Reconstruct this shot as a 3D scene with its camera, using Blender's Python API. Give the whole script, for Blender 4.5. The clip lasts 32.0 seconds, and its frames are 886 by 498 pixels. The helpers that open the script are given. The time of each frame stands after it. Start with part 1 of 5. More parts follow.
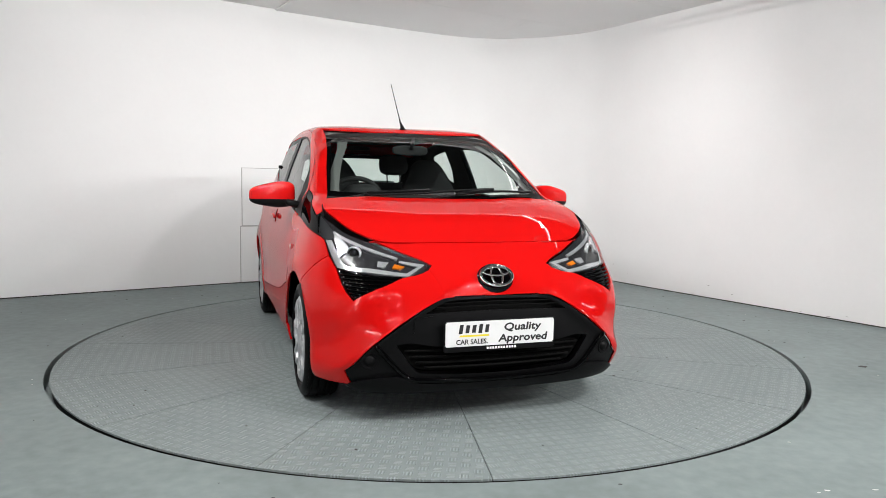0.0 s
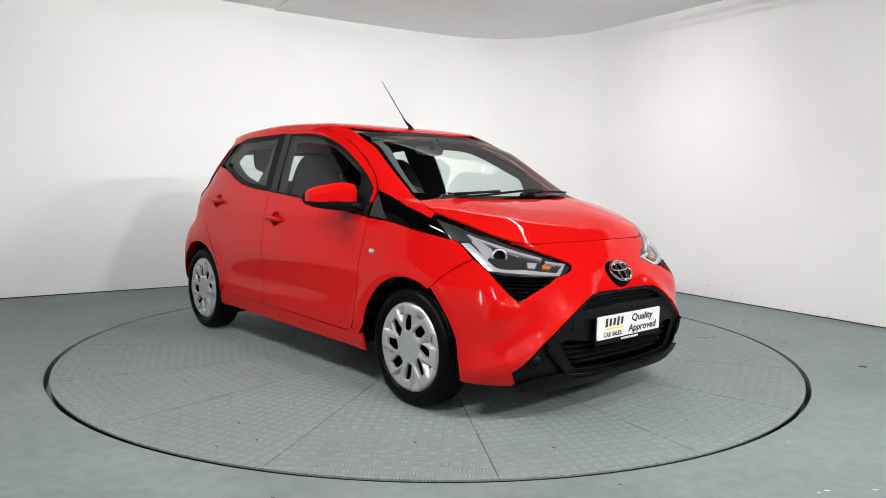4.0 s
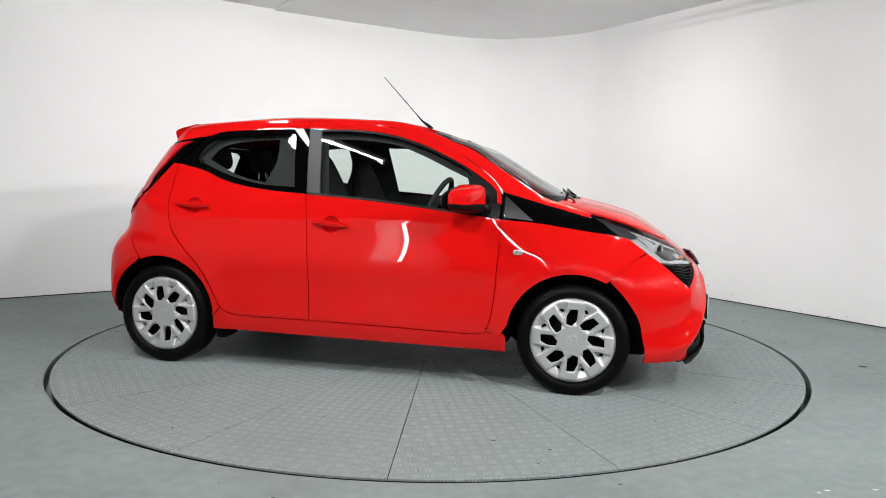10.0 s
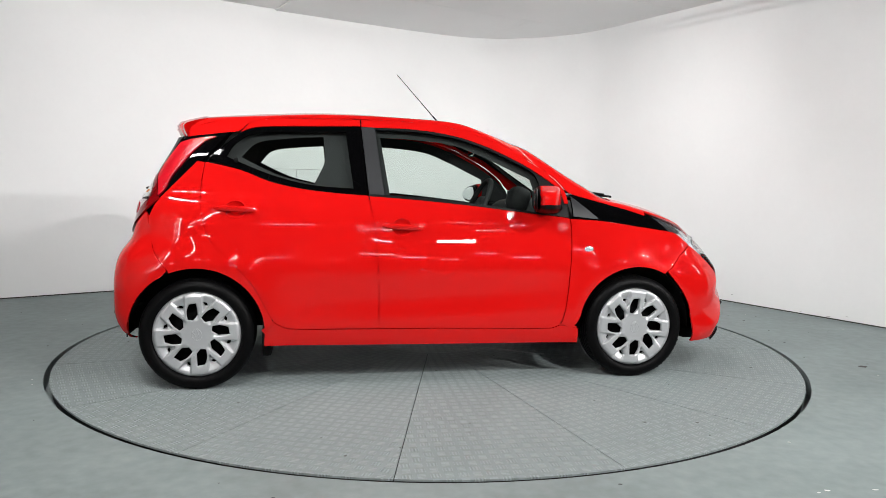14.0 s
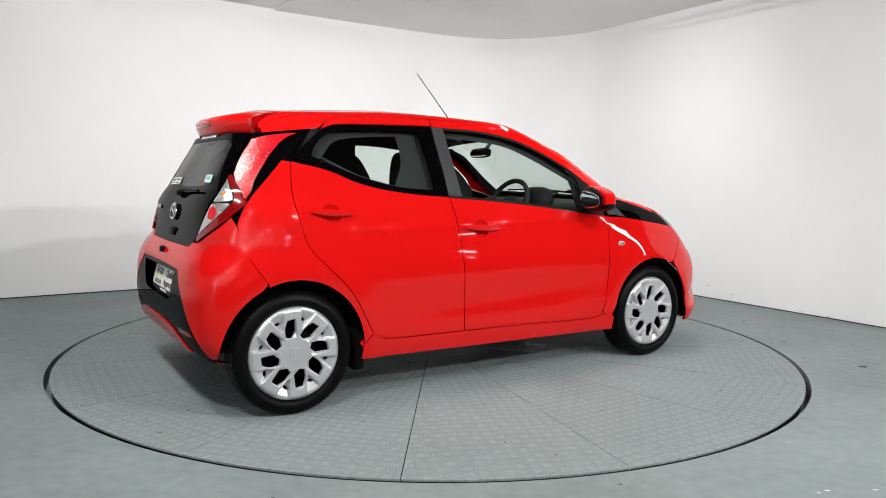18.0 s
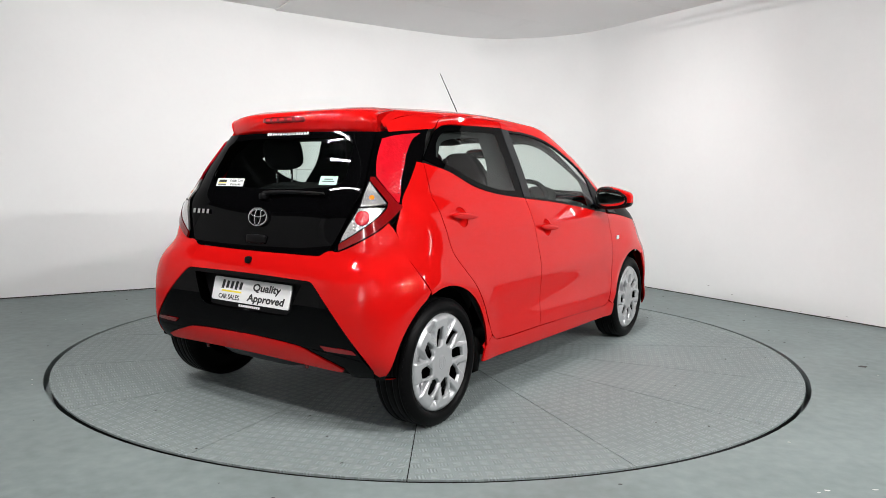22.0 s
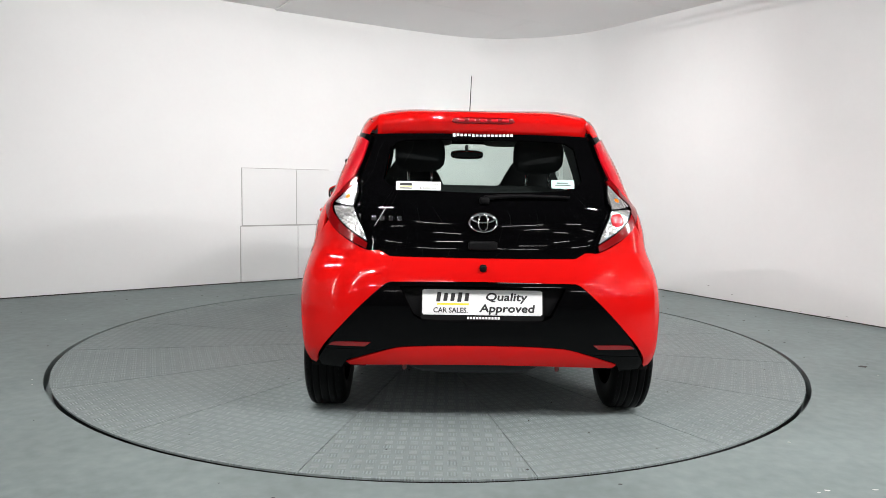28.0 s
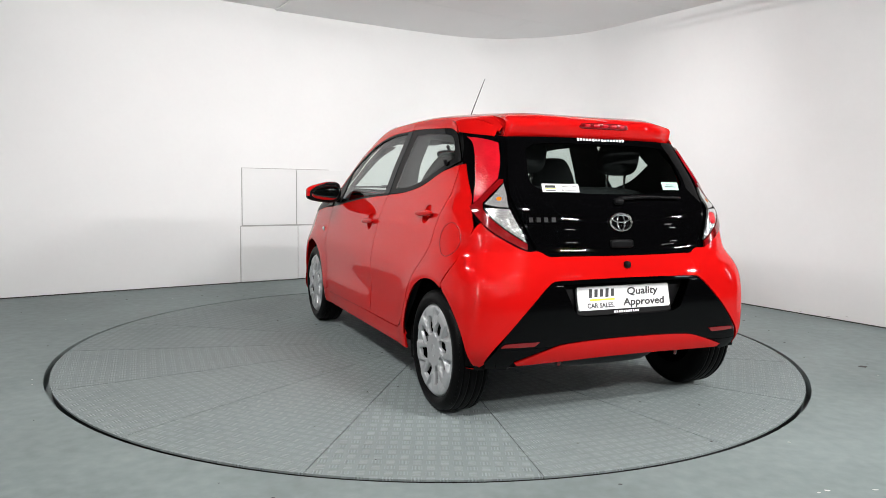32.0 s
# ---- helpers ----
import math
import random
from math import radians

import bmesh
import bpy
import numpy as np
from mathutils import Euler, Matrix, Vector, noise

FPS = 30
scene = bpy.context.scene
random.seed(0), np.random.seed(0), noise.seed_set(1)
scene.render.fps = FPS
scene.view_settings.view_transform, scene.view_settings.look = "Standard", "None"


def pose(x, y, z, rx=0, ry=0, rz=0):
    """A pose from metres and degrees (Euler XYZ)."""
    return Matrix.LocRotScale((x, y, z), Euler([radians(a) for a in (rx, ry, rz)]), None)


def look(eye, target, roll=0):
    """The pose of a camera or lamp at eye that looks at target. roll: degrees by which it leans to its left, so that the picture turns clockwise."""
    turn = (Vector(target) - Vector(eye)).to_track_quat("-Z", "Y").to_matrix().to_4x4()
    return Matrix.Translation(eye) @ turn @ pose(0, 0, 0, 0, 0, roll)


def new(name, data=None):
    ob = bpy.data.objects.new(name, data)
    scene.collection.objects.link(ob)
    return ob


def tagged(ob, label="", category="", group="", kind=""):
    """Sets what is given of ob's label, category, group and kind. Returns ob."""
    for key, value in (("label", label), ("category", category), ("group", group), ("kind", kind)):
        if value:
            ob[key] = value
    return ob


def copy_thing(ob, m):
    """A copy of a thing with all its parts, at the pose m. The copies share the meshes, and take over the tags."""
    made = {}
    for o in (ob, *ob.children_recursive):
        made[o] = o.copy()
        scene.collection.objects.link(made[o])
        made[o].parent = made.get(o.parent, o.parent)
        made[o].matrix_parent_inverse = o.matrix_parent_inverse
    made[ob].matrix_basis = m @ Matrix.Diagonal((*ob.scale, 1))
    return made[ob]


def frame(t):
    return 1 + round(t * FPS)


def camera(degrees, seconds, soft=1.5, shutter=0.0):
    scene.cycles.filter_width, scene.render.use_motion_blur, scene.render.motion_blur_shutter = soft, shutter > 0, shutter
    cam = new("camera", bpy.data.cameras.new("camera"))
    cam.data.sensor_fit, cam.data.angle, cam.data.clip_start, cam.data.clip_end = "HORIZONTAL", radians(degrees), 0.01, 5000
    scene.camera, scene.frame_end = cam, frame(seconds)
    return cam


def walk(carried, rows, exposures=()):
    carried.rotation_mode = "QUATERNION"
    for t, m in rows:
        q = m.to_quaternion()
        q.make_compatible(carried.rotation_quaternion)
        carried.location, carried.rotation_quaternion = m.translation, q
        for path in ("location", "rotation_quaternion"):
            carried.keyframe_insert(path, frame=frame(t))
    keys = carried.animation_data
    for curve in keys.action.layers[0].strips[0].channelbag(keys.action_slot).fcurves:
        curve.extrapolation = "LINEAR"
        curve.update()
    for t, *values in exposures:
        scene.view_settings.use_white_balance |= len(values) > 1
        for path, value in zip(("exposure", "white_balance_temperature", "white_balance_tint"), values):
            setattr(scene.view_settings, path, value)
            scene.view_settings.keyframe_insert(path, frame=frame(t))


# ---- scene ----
EXPOSURE = 0.0
# ---- camera: it stands still while the turntable turns ----
EYE, GAZE, LEAN = Vector((0, -4.7526, 1.072)), Vector((.01466, .99549, -.09369)), .964
cam = camera(63.66, 32.0, soft=.8)
walk(cam, [(0, look(EYE, EYE + GAZE, LEAN)), (32, look(EYE, EYE + GAZE, LEAN))], exposures=[(0, EXPOSURE), (32, EXPOSURE)])
TURN_START, TURN_RATE = -72.106, 5.7766          # degrees, degrees a second
CAR_X, CAR_Y = -.1792, -.2266                    # the car's place on the plate

# ---- light: strip lamps under the ceiling, and the dim hall behind ----
world = bpy.data.worlds.new("hall_air")
scene.world = world
world.use_nodes = True
world.node_tree.nodes["Background"].inputs[0].default_value = (.9, .95, 1, 1)
world.node_tree.nodes["Background"].inputs[1].default_value = .01


def tube_lamp(x0, y0, x1, y1, z, glow, name="strip_light", wide=.05, aim=None, watts=0, top=6.0):
    """A bare tube under its thin rail; aim adds an area light thrown that way."""
    m = bpy.data.materials.new("lit_tube")
    m.use_nodes = True
    b = m.node_tree.nodes["Principled BSDF"]
    b.inputs["Base Color"].default_value = (.8, .8, .8, 1)
    b.inputs["Emission Color"].default_value, b.inputs["Emission Strength"].default_value = (1, .985, .975, 1), glow
    lamp = new(name)
    a, l = math.degrees(math.atan2(y1 - y0, x1 - x0)), math.hypot(x1 - x0, y1 - y0)
    for kind, size, dz in (("tube", wide / 2, 0), ("rail", wide / 2, .045)):
        bm = bmesh.new()
        if kind == "tube":
            bmesh.ops.create_cone(bm, cap_ends=True, segments=10, radius1=size, radius2=size, depth=l, matrix=pose(0, 0, 0, 0, 90, 0))
        else:
            bmesh.ops.create_cube(bm, size=1, matrix=Matrix.LocRotScale((0, 0, dz), None, (l + .06, wide, .03)))
        me = bpy.data.meshes.new(kind)
        bm.to_mesh(me)
        bm.free()
        me.materials.append(m if kind == "tube" else LAMP_RAIL)
        new(kind, me).parent = lamp
    for side in (-1, 1):
        bm = bmesh.new()
        bmesh.ops.create_cone(bm, cap_ends=True, segments=6, radius1=.005, radius2=.005, depth=top - z - .055, matrix=pose(side * l * .35, 0, (top - z + .055) / 2))
        me = bpy.data.meshes.new("hanger")
        bm.to_mesh(me)
        bm.free()
        me.materials.append(LAMP_RAIL)
        new("hanger", me).parent = lamp
    here = pose((x0 + x1) / 2, (y0 + y1) / 2, z, 0, 0, a)
    lamp.matrix_world = here
    if aim:
        d = bpy.data.lights.new("lamp_light", "AREA")
        d.shape, d.size, d.size_y, d.energy, d.color = "RECTANGLE", l, wide, watts, (1, .985, .975)
        way = (Vector(aim) - here.translation).normalized()
        along = Vector((x1 - x0, y1 - y0, 0)).normalized()
        along = (along - way * along.dot(way)).normalized()
        turn = Matrix((along, (-way).cross(along), -way)).transposed().to_4x4()
        light = new("lamp_light", d)
        light.parent, light.matrix_local = lamp, here.inverted() @ Matrix.Translation(here.translation + way * (wide * .5 + .006)) @ turn
    return tagged(lamp, "bare fluorescent tube lamp hung below the ceiling", "lamp", "tube lamps")


def stand_lamp(x, y, z0, z1, watts, wide=.09):
    """An upright tube on a floor stand."""
    m = bpy.data.materials.new("lit_tube")
    m.use_nodes = True
    b = m.node_tree.nodes["Principled BSDF"]
    b.inputs["Emission Color"].default_value, b.inputs["Emission Strength"].default_value = (1, .985, .975, 1), watts
    lamp = new("stand_light")
    for kind, r, lo, hi, mat in (("tube", wide / 2, z0, z1, m), ("post", .015, .02, z0, LAMP_RAIL), ("base", .22, 0, .02, LAMP_RAIL)):
        bm = bmesh.new()
        bmesh.ops.create_cone(bm, cap_ends=True, segments=14, radius1=r, radius2=r, depth=hi - lo, matrix=pose(0, 0, (lo + hi) / 2))
        me = bpy.data.meshes.new(kind)
        bm.to_mesh(me)
        bm.free()
        me.materials.append(mat)
        new(kind, me).parent = lamp
    lamp.location = (x, y, 0)
    return tagged(lamp, "upright white tube light on a round floor stand", "lamp", "stand lamps")


LAMP_RAIL = bpy.data.materials.new("white_lamp_rail")
LAMP_RAIL.use_nodes = True
LAMP_RAIL.node_tree.nodes["Principled BSDF"].inputs["Base Color"].default_value = (.7, .7, .7, 1)
# tubes over both sides of the booth, a long one behind, two upright ones, and battens across the hall
tube_lamp(1.05, 1.00, 1.60, -.70, 2.66, 15, wide=.022, aim=(-.6, 2.2, 1.0), watts=60)
tube_lamp(-2.35, -1.62, -1.45, -2.30, 2.70, 170, wide=.022, aim=(1.9, 2.4, 1.5), watts=66)
tube_lamp(-.9, -4.0, -2.2, -8.0, 2.75, 60, wide=.03)
stand_lamp(6.3, -1.2, 1.2, 2.6, 40, .08)
stand_lamp(-2.28, -4.50, 1.0, 2.5, 40, .05)
for x, y, aim, watts in ((-.85, -3.8, (.9, 2.0, 1.0), 78), (1.9, -3.5, (1.0, 1.2, 1.0), 110), (4.5, -3.95, (-1.0, 1.8, 1.0), 130), (6.1, -3.0, (-1.6, 1.8, .9), 100)):
    tube_lamp(x - .2, y - .02, x + .2, y + .02, 2.72, 20, "hall_lamp", .014, aim, watts)
for x, y in ((-.1, -6.5), (1.0, -6.8), (2.2, -6.7), (4.3, -6.6), (-1.2, -8.6), (1.5, -8.7), (3.4, -8.4), (6.4, -8.6), (8.6, -4.6), (8.8, -7.2), (11.2, -5.6),
             (-5.2, -10.6), (-2.6, -10.7), (.1, -10.6), (2.6, -10.5), (5.1, -10.6), (7.8, -10.5), (-4.0, -12.6), (-1.0, -12.7), (1.4, -12.6), (4.0, -12.6)):
    tube_lamp(x - .28, y - .03, x + .28, y + .03, 2.72, 60, "hall_lamp", .03)
# ---- materials ----
def material(name, colour, rough=.5, metal=0, coat=0, vary=.06, grain=0, bump=0, size=30, spec=.5, detail=4):
    """A plain surface with slight variation of colour at two scales, and relief where bump is given."""
    m = bpy.data.materials.new(name)
    m.use_nodes = True
    nt = m.node_tree
    b = nt.nodes["Principled BSDF"]
    b.inputs["Roughness"].default_value, b.inputs["Metallic"].default_value = rough, metal
    b.inputs["Coat Weight"].default_value, b.inputs["Coat Roughness"].default_value = coat, .012
    b.inputs["Specular IOR Level"].default_value = spec
    b.inputs["Base Color"].default_value = (*colour, 1)
    if vary or grain or bump:
        co = nt.nodes.new("ShaderNodeTexCoord")
        n1, n2 = nt.nodes.new("ShaderNodeTexNoise"), nt.nodes.new("ShaderNodeTexNoise")
        n1.inputs["Scale"].default_value, n2.inputs["Scale"].default_value = size / 12, size
        n1.inputs["Detail"].default_value = n2.inputs["Detail"].default_value = detail
        nt.links.new(co.outputs["Object"], n1.inputs["Vector"]), nt.links.new(co.outputs["Object"], n2.inputs["Vector"])
        mix = nt.nodes.new("ShaderNodeMath")
        mix.operation = "MULTIPLY_ADD"
        mix.inputs[1].default_value = grain
        nt.links.new(n2.outputs["Fac"], mix.inputs[0]), nt.links.new(n1.outputs["Fac"], mix.inputs[2])
        ramp = nt.nodes.new("ShaderNodeMapRange")
        ramp.inputs["From Min"].default_value, ramp.inputs["From Max"].default_value = .3, .7 + grain
        ramp.inputs["To Min"].default_value, ramp.inputs["To Max"].default_value = 1 - vary, 1 + vary
        nt.links.new(mix.outputs[0], ramp.inputs["Value"])
        hue = nt.nodes.new("ShaderNodeHueSaturation")
        hue.inputs["Color"].default_value = (*colour, 1)
        nt.links.new(ramp.outputs[0], hue.inputs["Value"]), nt.links.new(hue.outputs[0], b.inputs["Base Color"])
        if bump:
            bp = nt.nodes.new("ShaderNodeBump")
            bp.inputs["Strength"].default_value, bp.inputs["Distance"].default_value = bump, .002
            nt.links.new(n2.outputs["Fac"], bp.inputs["Height"]), nt.links.new(bp.outputs[0], b.inputs["Normal"])
    return m


def clear(name, tint, gloss=.02, least=.035, most=.75):
    """A thin pane or lens cover: tinted see-through with a mirror's sheen that grows at a slant."""
    m = bpy.data.materials.new(name)
    m.use_nodes = True
    nt = m.node_tree
    nt.nodes.remove(nt.nodes["Principled BSDF"])
    see, shine, mix, lw, power, ramp = (nt.nodes.new("ShaderNode" + k) for k in ("BsdfTransparent", "BsdfGlossy", "MixShader", "LayerWeight", "Math", "MapRange"))
    see.inputs[0].default_value, shine.inputs["Roughness"].default_value = (*tint, 1), gloss
    lw.inputs["Blend"].default_value, power.operation, power.inputs[1].default_value = .5, "POWER", 4.5
    ramp.inputs["To Min"].default_value, ramp.inputs["To Max"].default_value = least, most
    nt.links.new(lw.outputs["Facing"], power.inputs[0]), nt.links.new(power.outputs[0], ramp.inputs["Value"]), nt.links.new(ramp.outputs[0], mix.inputs[0])
    nt.links.new(see.outputs[0], mix.inputs[1]), nt.links.new(shine.outputs[0], mix.inputs[2])
    nt.links.new(mix.outputs[0], nt.nodes["Material Output"].inputs[0])
    return m


RED = material("red_car_paint", (.50, .0046, .0042), .42, 0, .75, .02, 0, 0, 8, .0)
GLOSS_BLACK = material("gloss_black_panel", (.0012, .0012, .0014), .3, 0, .32, .02, spec=.0)
MATT_BLACK = material("black_plastic", (.0042, .0042, .0046), .45, 0, 0, .08, .5, .15, 400, .10)
DARK_GREY = material("dark_grey_film", (.018, .019, .021), .45, 0, 0, .05, spec=.25)
RUBBER = material("tyre_rubber", (.0022, .0022, .0024), .42, 0, 0, .15, .5, .2, 90, .07)
SILVER = material("silver_painted_plastic", (.46, .47, .48), .32, .5, .15, .03)
CHROME = material("chrome", (.80, .80, .81), .08, 1, 0, 0)
WHITE_PAINT = material("white_wall_paint", (.82, .822, .82), .62, 0, 0, .025, .4, .10, 25)
CEILING_PAINT = material("pale_grey_ceiling", (.80, .80, .80), .7, 0, 0, .02, .3, .05, 20)


def faceted(m, size, depth):
    """Gives a lens or reflector the moulded facets of pressed plastic."""
    nt = m.node_tree
    co, cells, bp = (nt.nodes.new("ShaderNode" + k) for k in ("TexCoord", "TexVoronoi", "Bump"))
    cells.inputs["Scale"].default_value = size
    bp.inputs["Strength"].default_value, bp.inputs["Distance"].default_value = 1, depth
    nt.links.new(co.outputs["Object"], cells.inputs["Vector"]), nt.links.new(cells.outputs["Distance"], bp.inputs["Height"])
    nt.links.new(bp.outputs[0], nt.nodes["Principled BSDF"].inputs["Normal"])
# ---- making meshes ----
def part(name, bm, mat, parent=None, label="", smooth=True):
    me = bpy.data.meshes.new(name)
    bm.to_mesh(me)
    bm.free()
    if mat:
        me.materials.append(mat)
    if smooth:
        me.shade_smooth()
    ob = new(name, me)
    ob.parent = parent
    return tagged(ob, label)


def from_grid(name, rows, mat, parent=None, label="", closed=False):
    """A sheet over a grid of points (rows x columns x 3)."""
    r, c = rows.shape[:2]
    me = bpy.data.meshes.new(name)
    faces = [(i * c + j, i * c + (j + 1) % c, (i + 1) * c + (j + 1) % c, (i + 1) * c + j) for i in range(r - 1) for j in range(c if closed else c - 1)]
    me.from_pydata(rows.reshape(-1, 3).tolist(), [], faces)
    me.materials.append(mat)
    me.shade_smooth()
    ob = new(name, me)
    ob.parent = parent
    return tagged(ob, label)
# ---- the car's form: x forward, y to its left, z up, from the middle of the wheelbase ----
def knots(*pairs, soft=.022):
    """A curve through (a, b) pairs with its bends eased, as a function of arrays."""
    a, b = np.array(pairs, float).T
    d = np.diff(b) / np.diff(a)
    m = np.concatenate([[d[0]], (d[:-1] + d[1:]) / 2, [d[-1]]])
    m[1:-1] = np.where(d[:-1] * d[1:] <= 0, 0, m[1:-1])
    grid = np.linspace(a[0], a[-1], int((a[-1] - a[0]) / 4e-4) + 2)
    i = np.clip(np.searchsorted(a, grid) - 1, 0, len(a) - 2)
    h = a[i + 1] - a[i]
    t = (grid - a[i]) / h
    line = ((2 * t ** 3 - 3 * t * t + 1) * b[i] + (t ** 3 - 2 * t * t + t) * h * m[i]
            + (3 * t * t - 2 * t ** 3) * b[i + 1] + (t ** 3 - t * t) * h * m[i + 1])
    step = grid[1] - grid[0]
    k = int(3 * soft / step)
    bell = np.exp(-.5 * (np.arange(-k, k + 1) * step / soft) ** 2)
    far = np.arange(1, k + 1) * step
    line = np.convolve(np.concatenate([b[0] - m[0] * far[::-1], line, b[-1] + m[-1] * far]), bell / bell.sum(), "valid")
    return lambda v: np.interp(v, grid, line)


def round_max(a, b, k):
    h = np.maximum(k - np.abs(a - b), 0) / k
    return np.maximum(a, b) + h * h * k / 4


LOW_WIDTH = knots((.12, .735), (.2, .783), (.3, .802), (.45, .806), (.6, .806), (.72, .790), (.84, .758), (.93, .732), (1.0, .716), (1.1, .68))
LOW_FRONT = knots((.12, 1.766), (.2, 1.832), (.3, 1.853), (.45, 1.852), (.55, 1.838), (.62, 1.825), (.7, 1.80), (.8, 1.74), (.9, 1.69), (1.0, 1.625))
LOW_REAR = knots((.12, 1.435), (.2, 1.511), (.3, 1.590), (.4, 1.617), (.5, 1.617), (.62, 1.607), (.7, 1.583), (.78, 1.530), (.9, 1.515), (1.0, 1.49), (1.1, 1.445))
FRONT_POWER = knots((.2, 4.2), (.5, 4.2), (.58, 4.0), (.7, 3.3), (.85, 3.3))
REAR_POWER = knots((.2, 6.3), (.35, 8.0), (.66, 7.7), (.8, 5.4), (.96, 5.6), (1.1, 5.8))
BONNET = knots((.3, 1.02), (.9, 1.012), (1.05, 1.004), (1.2, .977), (1.35, .942), (1.5, .888), (1.64, .793), (1.75, .71), (1.85, .645))
CAB_WIDTH = knots((.85, .765), (1.0, .712), (1.16, .658), (1.3, .602), (1.37, .578), (1.42, .565))
CAB_FRONT = knots((.9, 1.21), (.98, 1.10), (1.03, 1.015), (1.1, .888), (1.23, .680), (1.35, .475), (1.42, .318), (1.46, .206))
CAB_REAR = knots((.8, 1.53), (.9, 1.495), (1.0, 1.466), (1.1, 1.425), (1.2, 1.375), (1.3, 1.333), (1.42, 1.301))
CAB_POWER = knots((.9, 7.0), (1.1, 8.5), (1.3, 8.5), (1.45, 7.0))
CAB_POWER_REAR = knots((.9, 7.4), (1.1, 6.6), (1.3, 5.0), (1.45, 4.2))
ROOF = knots((-1.45, 1.376), (-1.235, 1.402), (-0.876, 1.427), (-0.5, 1.443), (-0.08, 1.431), (0.19, 1.411), (0.35, 1.368), (0.5, 1.322))
BONNET_DROP = knots((.6, .018), (1.2, .028), (1.5, .052), (1.7, .075))
ROOF_DROP = knots((-1.4, 0.042), (-0.5, 0.028), (0.2, 0.015), (0.5, 0.033))
WHEEL_X, WHEEL_Z, WHEEL_R = 1.17, .284, .284


def form(x, y, z):
    """Below zero inside the body, above it outside: roughly metres."""
    w = np.abs(y)
    # flanks and bumpers
    half = LOW_WIDTH(z)
    for wx in (WHEEL_X, -WHEEL_X):
        d = np.hypot(x - wx, z - WHEEL_Z)
        half = half + .010 * np.exp(-((d - .37) / .07) ** 2)
    half = half + .022 * np.exp(-((x + 1.25) / .3) ** 2 - ((z - .90) / .14) ** 2)
    half = half - .010 * np.exp(-((z - .47 - .05 * x) / .10) ** 2 - (x / .75) ** 4)
    half = half + .025 * np.exp(-((z - .2) / .1) ** 2) * np.clip((x - 1.38) / .2, 0, 1)
    n = np.where(x > 0, FRONT_POWER(z), REAR_POWER(z))
    u = np.where(x > 0, np.maximum(x - .9, 0) / (LOW_FRONT(z) - .9), np.maximum(-.8 - x, 0) / (LOW_REAR(z) - .8))
    low = (((u ** n + (w / half) ** n) ** (1 / n)) - 1) * .8
    # a folded edge beside the grille, with a hollow outside it
    off, run = (w - .20) * .592 + (z - .60) * .806, (w - .20) * .806 - (z - .60) * .592
    fold = .013 * np.exp(-((off - .030) / .032) ** 2) - .007 * np.exp(-((off - .125) / .05) ** 2)
    low = low - fold * np.clip((run + .06) / .12, 0, 1) * np.clip((.66 - run) / .1, 0, 1) * np.clip((x - 1.3) / .15, 0, 1)
    top = z - (BONNET(x) - BONNET_DROP(x) * (w / .65) ** 3 + .008 * np.exp(-((w - .42) / .1) ** 2))
    low = round_max(low, top * .9, .07)
    # cabin
    half = CAB_WIDTH(z)
    u = np.where(x > 0, np.maximum(x + .3, 0) / (CAB_FRONT(z) + .3), np.maximum(-.5 - x, 0) / (CAB_REAR(z) - .5))
    n = np.where(x > 0, CAB_POWER(z), CAB_POWER_REAR(z))
    cab = (((u ** n + (w / half) ** n) ** (1 / n)) - 1) * .62
    roof = z - (ROOF(x) - ROOF_DROP(x) * (w / .6) ** 4 + .010 * np.exp(-((w - .33) / .12) ** 2 - ((x + .6) / .6) ** 4))
    cab = round_max(cab, roof, .06)
    return -round_max(-low, -cab, .025) + .004


def onto(points, way, reach=3.0, steps=90):
    """Where rays from points along way first meet the form, with its normals."""
    p, d = np.asarray(points, float), np.asarray(way, float)
    if d.ndim == 1:
        d = np.repeat(d[None], len(p), 0)
    near = np.zeros(len(p))
    found = np.zeros(len(p), bool)
    for s in np.linspace(0, reach, steps):
        q = p + d * s
        inside = form(q[:, 0], q[:, 1], q[:, 2]) < 0
        near = np.where(found | inside, near, s)
        found |= inside
    far = near + reach / (steps - 1)
    for _ in range(26):
        mid = (near + far) / 2
        q = p + d * mid[:, None]
        inside = form(q[:, 0], q[:, 1], q[:, 2]) < 0
        near, far = np.where(inside, near, mid), np.where(inside, mid, far)
    q = p + d * ((near + far) / 2)[:, None]
    return q, slope(q), found


def slope(q):
    e = 2e-3
    n = np.stack([form(*(q + e * np.eye(3)[i]).T) - form(*(q - e * np.eye(3)[i]).T) for i in range(3)], -1)
    return n / np.linalg.norm(n, axis=1)[:, None]
# ---- the booth: a curved white wall, a painted floor, a low ceiling ----
HEIGHT = 2.79
def bend(pts, n=8):
    """A smooth line through plan points."""
    p = np.array(pts, float)
    q = np.vstack([2 * p[0] - p[1], p, 2 * p[-1] - p[-2]])
    out = []
    for i in range(1, len(q) - 2):
        for t in np.linspace(0, 1, n, endpoint=False):
            a, b, c, d = q[i - 1:i + 3]
            out.append(.5 * (2 * b + (c - a) * t + (2 * a - 5 * b + 4 * c - d) * t * t + (3 * b - a - 3 * c + d) * t ** 3))
    return np.array(out + [p[-1]])


